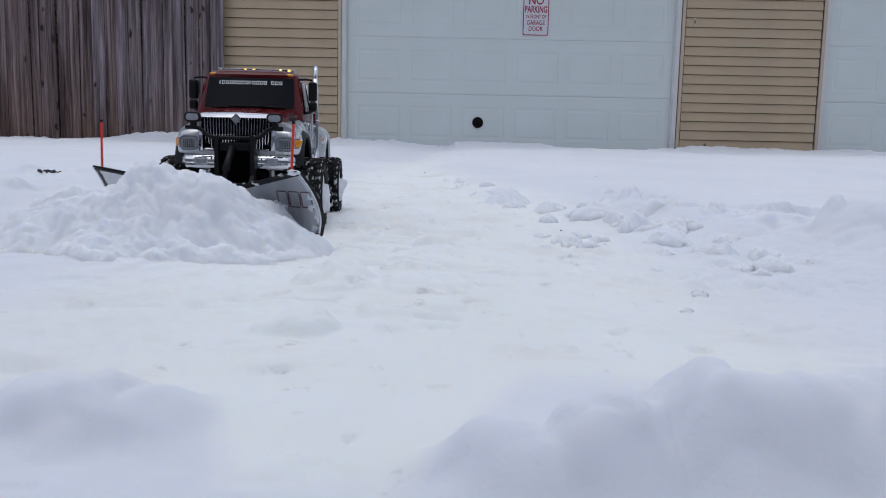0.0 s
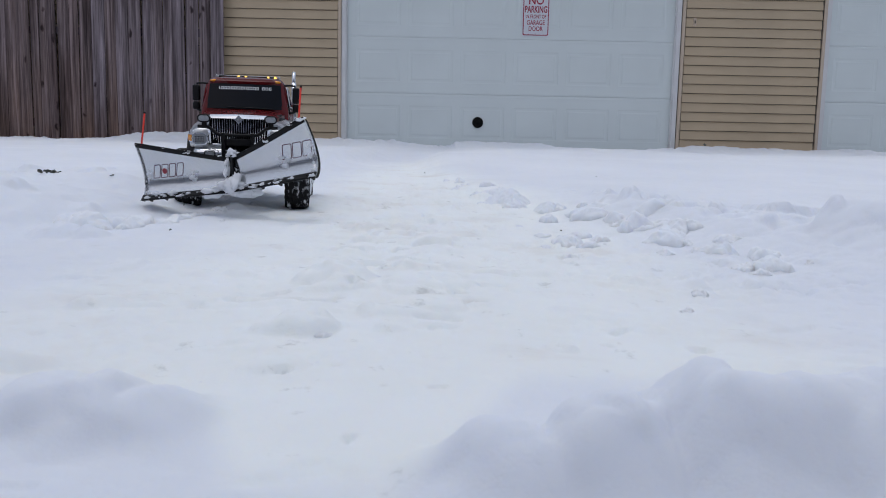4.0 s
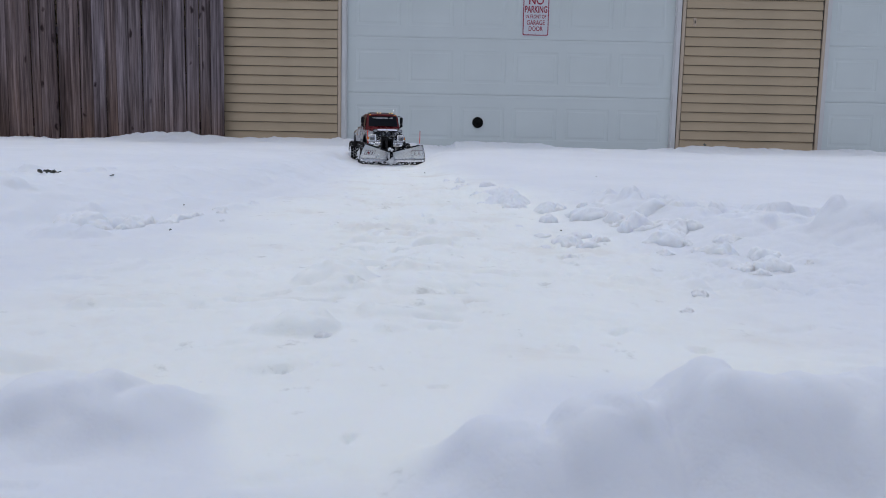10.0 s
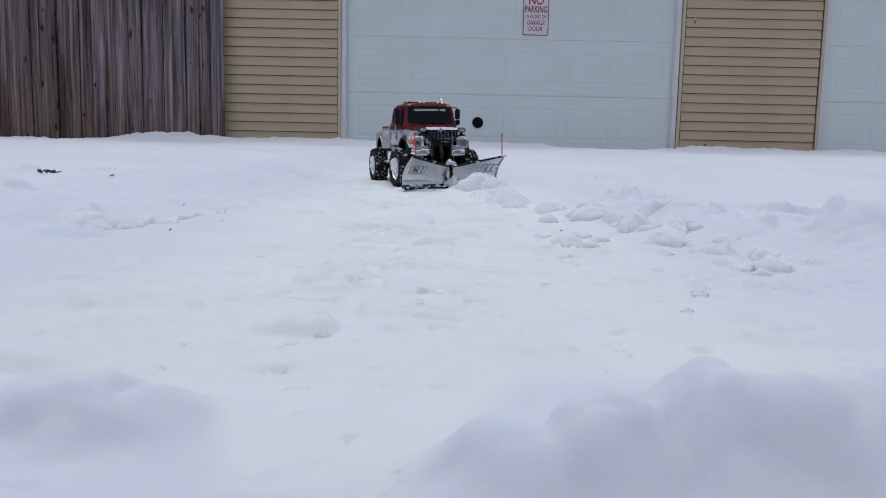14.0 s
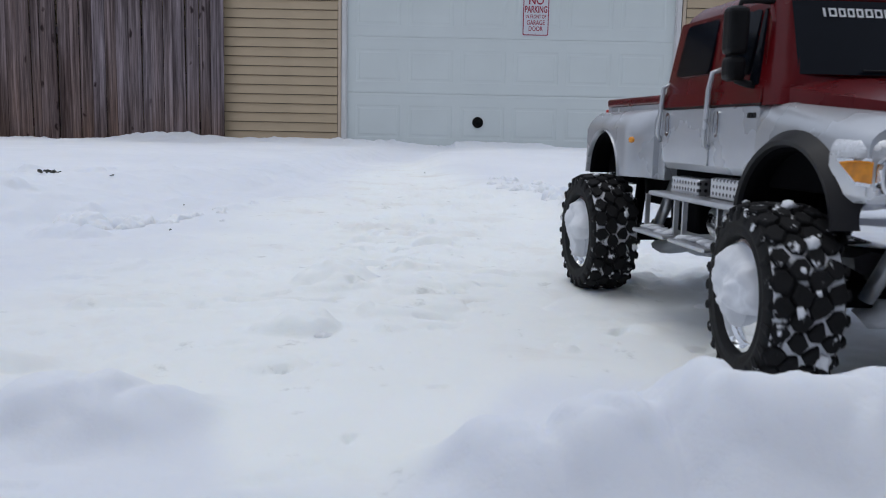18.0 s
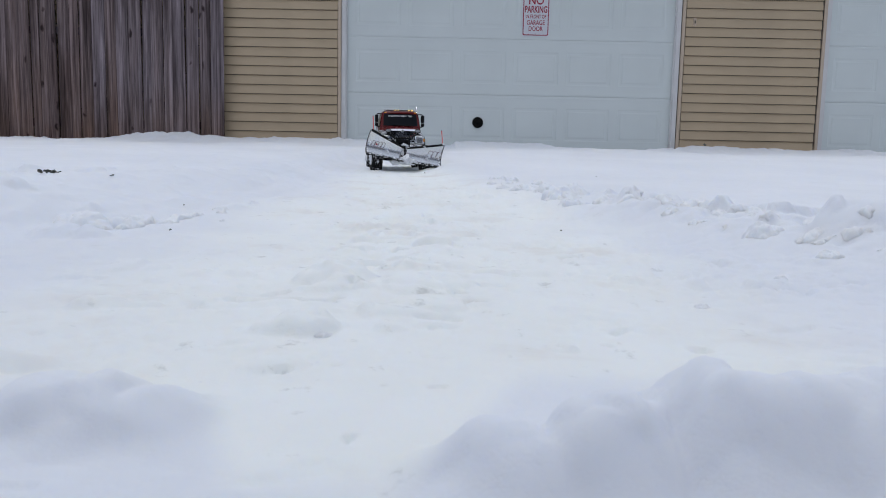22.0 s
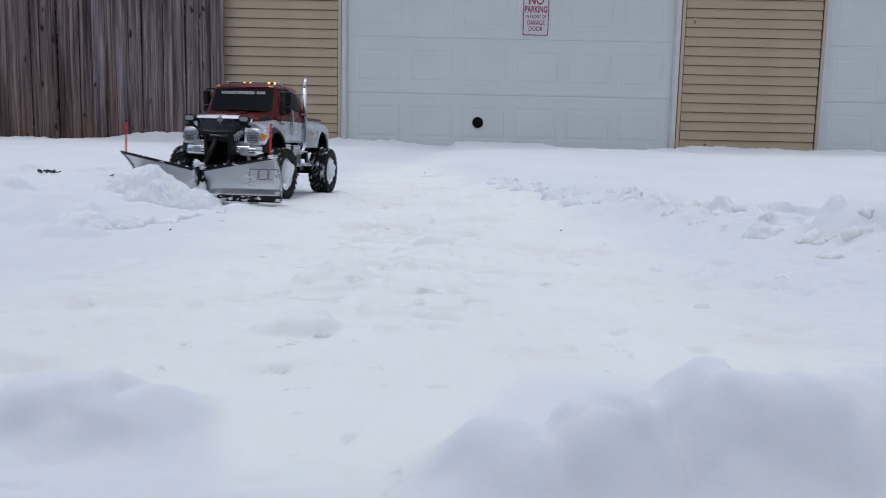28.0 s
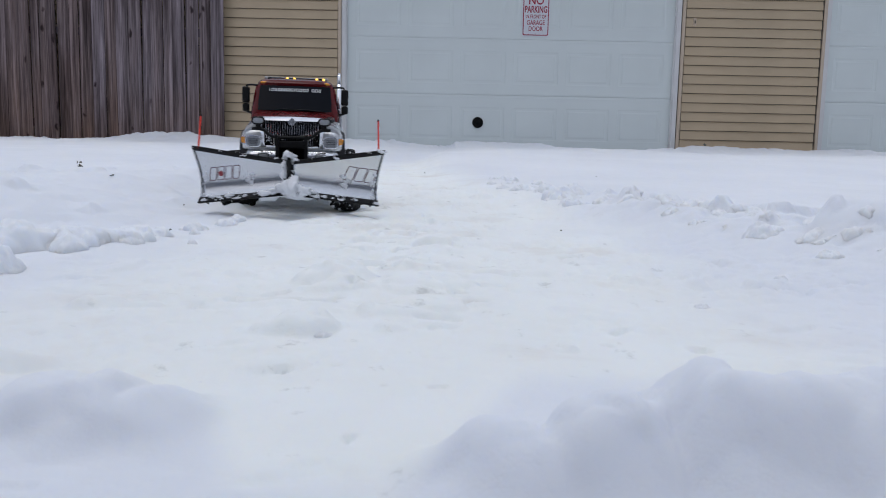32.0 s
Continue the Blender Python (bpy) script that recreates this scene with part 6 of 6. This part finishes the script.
# ---- what moves ----
# seconds, x, y, z, heading, pitch, roll
ROUTE = [
    (0.0, -0.507, 2.260, 0.012, -87.2, -0.6, 0), (0.5, -0.498, 1.815, 0.020, -86.9, 0.0, 0), (1.0, -0.470, 1.371, 0.018, -85.8, 0.4, 0.5),
    (1.4, -0.450, 1.072, 0.018, -84.5, 0.8, -0.8), (2.0, -0.448, 1.066, 0.016, -84.3, 0.85, -0.7), (2.45, -0.448, 1.066, 0.015, -84.3, 0.85, -0.5),
    (3.0, -0.460, 1.553, 0.022, -75.9, 1.8, -0.4), (3.5, -0.559, 2.081, 0.026, -76.4, 1.15, -0.7), (4.4, -0.690, 3.260, 0.036, -88.0, 0.8, 0),
    (5.5, -0.705, 4.726, 0.054, -95.5, 0.3, -0.3), (6.0, -0.571, 5.330, 0.048, -90.9, 0.3, -0.4), (6.5, -0.535, 6.250, 0.070, -86.0, 1.0, 0),
    (7.0, -0.613, 6.855, 0.079, -72.9, 1.15, -0.2), (8.7, -0.613, 6.855, 0.079, -72.9, 1.15, -0.2), (9.4, -0.532, 6.520, 0.070, -75.5, 1.2, 0),
    (10.5, -0.532, 6.520, 0.070, -75.5, 1.2, 0), (11.0, -0.476, 6.096, 0.066, -76.5, 0.8, 0.1), (12.0, -0.372, 5.46, 0.060, -79.1, 0.9, 0.3),
    (13.0, -0.307, 4.899, 0.046, -81.0, 0.6, 0.3), (13.5, -0.268, 4.660, 0.046, -80.0, 0.6, 0.3), (14.0, -0.121, 4.104, 0.033, -73.0, 0.0, 1.0),
    (14.5, 0.008, 3.631, 0.029, -70.3, 0.4, 1.1), (15.5, 0.270, 2.250, 0.020, -77.0, 0.5, 1.0), (16.5, 0.419, 1.086, 0.009, -81.8, 0.4, 0.9), (17.0, 0.443, 1.000, 0.010, -81.5, 0.55, 1.6),
    (17.8, 0.443, 1.000, 0.010, -81.5, 0.6, 1.4), (18.0, 0.436, 1.028, 0.011, -81.3, 1.0, 0.4), (18.5, 0.410, 1.559, 0.013, -73.1, 0.95, 0.3), (18.8, 0.327, 1.946, 0.015, -74.4, 1.5, 0.4), (19.0, 0.239, 2.183, 0.016, -78.9, 1.5, 0.5),
    (19.5, 0.105, 2.720, 0.019, -84.8, 1.3, -0.3), (20.0, 0.091, 3.338, 0.024, -82.7, 1.2, -0.3), (20.5, 0.062, 3.960, 0.037, -78.9, 1.5, 0.1),
    (21.0, -0.022, 4.415, 0.043, -76.2, 1.7, 0.5), (22.0, -0.326, 5.580, 0.054, -81.6, 0.8, 0), (22.5, -0.425, 6.250, 0.065, -85.5, 0.9, 0), (23.0, -0.458, 6.500, 0.070, -87.0, 0.95, 0.1),
    (25.7, -0.458, 6.489, 0.068, -87.2, 0.96, 0.1), (26.6, -0.500, 5.250, 0.056, -91.5, 0.4, -0.2), (27.5, -0.575, 3.808, 0.042, -95.7, 0.1, -0.5), (28.0, -0.687, 3.037, 0.034, -99.2, -0.1, -0.5),
    (28.5, -0.820, 2.245, 0.035, -102.8, 0.9, -0.5), (29.0, -0.831, 1.922, 0.029, -109.1, 0.4, -1.0), (30.5, -0.831, 1.917, 0.029, -109.2, 0.4, -1.0), (31.0, -0.805, 2.029, 0.029, -109.1, 1.7, -0.6),
    (31.5, -0.636, 2.360, 0.031, -98.8, 0.85, -1.2), (32.0, -0.495, 2.723, 0.029, -82.3, 1.1, -0.4)]
LIFT = [(0.0, 0), (1.05, -0.5), (1.42, 1.2), (2.08, 1.2), (2.5, 23.5), (3.5, 24.5), (9.55, 27), (10.15, 1), (17.75, 0), (18.3, 26), (19.0, 27.5), (25.7, 24), (26.2, 0), (30.6, 0), (31.05, 23), (32.0, 25)]
SWING_L = [(0.0, 32), (1.0, 30), (1.42, 31.5), (2.1, 31.5), (3.5, 29), (11.7, 28.5), (12.3, 19), (13.0, 6), (13.6, -8), (14.1, -15), (18.3, -19), (22.0, -19.5), (25.5, -16), (26.2, -6), (28.0, -6), (29.5, -12), (32.0, -17)]
SWING_R = [(0.0, -8), (2.0, -14), (3.5, -17), (7.6, -13), (8.3, 14), (8.9, 26), (14.5, 23), (22.5, 23), (23.0, 8), (23.5, -16), (25.5, -17), (28.0, -13), (30.0, -15), (32.0, -17.5)]
STEP = 1 / 15
TIMES = [k * STEP for k in range(int(32 / STEP) + 1)]


def glide(rows, t):
    """Monotone cubic through rows of (time, value)."""
    ts, vs = np.array([r[0] for r in rows], float), np.array([r[1] for r in rows], float)
    h, d = np.diff(ts), np.diff(vs) / np.diff(ts)
    m = np.zeros(len(ts))
    for i in range(1, len(ts) - 1):
        if d[i - 1] * d[i] > 0:
            w1, w2 = 2 * h[i] + h[i - 1], h[i] + 2 * h[i - 1]
            m[i] = (w1 + w2) / (w1 / d[i - 1] + w2 / d[i])
    m[0], m[-1] = d[0], d[-1]
    i = np.clip(np.searchsorted(ts, t, side="right") - 1, 0, len(ts) - 2)
    s = np.clip((t - ts[i]) / h[i], 0, 1)
    return vs[i] * (2 * s ** 3 - 3 * s ** 2 + 1) + h[i] * m[i] * (s ** 3 - 2 * s ** 2 + s) + vs[i + 1] * (3 * s ** 2 - 2 * s ** 3) + h[i] * m[i + 1] * (s ** 3 - s ** 2)


T = np.array(TIMES)
TRACK = [glide([(r[0], r[k]) for r in ROUTE], T) for k in range(1, 7)]
LIFTS, SL, SR = (glide(rows, T) for rows in (LIFT, SWING_L, SWING_R))


# the wheels' angle held while the truck stands
HELD = [(0.0, 0), (1.3, 0), (1.6, -6), (2.3, -6), (2.7, 0), (16.4, 0), (16.9, 3), (17.8, 3), (18.05, -1), (18.4, 2), (18.8, 8), (19.2, 0), (28.8, 0), (29.2, -3), (30.4, -3), (30.9, 0), (32.0, 0)]


def steering():
    """The front wheels' angle that turns the truck as its route does; straightened where it stands."""
    a = np.radians(TRACK[3])
    along = np.diff(TRACK[0]) * np.cos(a[1:]) + np.diff(TRACK[1]) * np.sin(a[1:])
    out, last = [], 0.0
    for i in range(len(T)):
        lo, hi = max(0, i - 4), min(len(along), i + 4)
        way = along[lo:hi].sum()
        if abs(way) > 0.03:
            last = float(np.clip(np.degrees(np.arctan(0.49 * (a[hi] - a[lo]) / way)), -24, 24))
        else:
            last *= 0.85
        out.append(last)
    return np.convolve(np.pad(np.array(out), 3, mode="edge"), np.ones(7) / 7, mode="valid") + glide(HELD, T)


ST = steering()


def motions():
    poses = [pose(*(float(c[i]) for c in TRACK[:3]), float(TRACK[5][i]), float(TRACK[4][i]), float(TRACK[3][i])) for i in range(len(T))]
    walk(truck, list(zip(TIMES, poses)))
    # rolled way along the heading
    rolled, way = [0.0], 0.0
    for i in range(1, len(T)):
        a = radians(float(TRACK[3][i] + TRACK[3][i - 1]) / 2)
        way += float(TRACK[0][i] - TRACK[0][i - 1]) * math.cos(a) + float(TRACK[1][i] - TRACK[1][i - 1]) * math.sin(a)
        rolled.append(math.degrees(way / 0.084))
    for w, x, y in wheels:
        rows = []
        for i, t in enumerate(TIMES):
            turn = pose(x, y, HUB_Z, 0, 0, float(ST[i]) if x > 0 else 0.0) @ pose(0, 0, 0, 0, 0, 0 if y > 0 else 180)
            rows.append((t, turn @ pose(0, 0, 0, 0, rolled[i] * (1 if y > 0 else -1), 0)))
        walk(w, rows)
    lifts = [pose(*PIVOT, 0, -float(a), 0) for a in LIFTS]
    walk(plow_frame, list(zip(TIMES, lifts)))
    hinge = Matrix.Translation((HINGE_X - PIVOT[0], 0, -PIVOT[2]))
    for w, side in wings:
        swing = SL if side > 0 else SR
        walk(w, [(t, lifts[i] @ hinge @ pose(0, 0, 0, 0, 0, -side * float(swing[i]))) for i, t in enumerate(TIMES)])

    # heaps go with the plow, then lie where it leaves them
    def pushed(ob, ahead, across, t0, t1, sinks, slump=None):
        rows = []
        for t in [0.0] + [q for q in TIMES if t0 <= q <= t1] + [32.0]:
            s = min(max(t, t0), t1)
            x, y, a = (float(np.interp(s, T, TRACK[k])) for k in (0, 1, 3))
            c, d = math.cos(radians(a)), math.sin(radians(a))
            side = float(glide(across, np.array([s]))[0])
            px, py = x + c * ahead - d * side, y + d * ahead + c * side
            rows.append((t, pose(px, py, float(np.interp(py, RISE_Y, RISE_Z)) + float(glide(sinks, np.array([s]))[0]), 0, 0, a)))
        if slump:
            # it falls flat when the plow draws back
            last = rows.pop()[1]
            low = Matrix.Translation((0, 0, -slump[2])) @ last
            rows += [(slump[0], last), (slump[1], low), (32.0, low)]
        walk(ob, rows)
    pushed(heap_one, 0.665, [(0.0, -0.085), (0.5, -0.09), (1.0, -0.095), (1.42, 0.045)], 0.0, 1.42, [(0.0, -0.018), (0.6, 0.002), (1.0, 0.016), (1.42, -0.030)], (2.2, 2.7, 0.135))
    pushed(heap_two, 0.620, [(10.8, 0.05), (12.0, 0.06), (13.0, 0.03), (14.0, 0.10), (14.5, 0.13), (16.9, 0.12)], 10.8, 16.9, [(10.8, -0.18), (11.6, -0.075), (12.2, -0.045), (13.0, -0.040), (14.0, -0.050), (15.0, -0.01), (16.9, 0.02)])
    pushed(heap_three, 0.650, [(26.2, -0.13), (27.5, -0.14), (28.0, -0.10), (28.5, 0.05), (28.95, 0.16)], 26.2, 28.95, [(26.2, -0.18), (27.5, -0.080), (28.2, -0.015), (28.6, 0.020), (28.95, 0.025)], (30.8, 31.4, 0.05))
    # shoved clods
    for k, (ob, a, b, r) in enumerate(shoved):
        t0 = 14.55 + 0.85 * max(0.0, 3.2 - a[1])
        lift = -0.20 * r
        first = pose(*a, level(*a, 0.8 * r) + lift, 0, 0, 57 * k)
        mid = pose((a[0] + b[0]) / 2, (a[1] + b[1]) / 2, max(level(*a), level(*b)) + lift + 0.3 * r, 8, 6, 57 * k + 35)
        last = pose(*b, level(*b, 0.9 * r) + lift, 0, 0, 57 * k + 70)
        walk(ob, [(0.0, first), (t0, first), (t0 + 0.2, mid), (t0 + 0.42, last), (32.0, last)])
    # clods that roll off the first heap
    for k, (ob, p, r, t0) in enumerate(spilled):
        lift = -0.12 * r
        back = pose(p[0] - 0.16, p[1] + 0.16, level(*p) + 0.03, -8, 6, 57 * k - 60)
        last = pose(*p, level(*p, 0.8 * r) + lift, 0, 0, 57 * k)
        start = pose(-0.50, 1.60, -0.03, 0, 0, 57 * k - 110)
        rest = Matrix.Translation((0, 0, (-1.9 if r > 0.05 else -1.2) * r if p[1] < 0.7 else -0.45 * r)) @ last
        walk(ob, [(0.0, start), (max(0.12, t0 - 0.3), back), (t0, last), (2.2, last), (2.8, rest), (32.0, rest)])
    for k, (ob, p, r) in enumerate(late):
        a, lift = (p[0] - 0.06, p[1] + 0.45), 0.02 * r
        first, last = (pose(*q, level(*q, 0.8 * r) + lift - deep, 0, 0, 57 * k + s) for q, s, deep in ((a, 0, 0.34 * r), (p, 60, 0.05 * r)))
        t0 = 28.05 + 0.03 * k
        walk(ob, [(0.0, first), (t0, first), (t0 + 0.45, last), (32.0, last)])
    # the leaves, moved with the snow beside the plow
    one, two = pose(*LEAF_A, level(*LEAF_A)), pose(*LEAF_B, level(*LEAF_B) + 0.012, 60, 20, 80)
    walk(leaf_clump, [(0.0, one), (28.25, one), (28.5, pose((LEAF_A[0] + LEAF_B[0]) / 2, (LEAF_A[1] + LEAF_B[1]) / 2, level(*LEAF_B) + 0.04, 30, 10, 40)), (28.8, two), (32.0, two)])


motions()
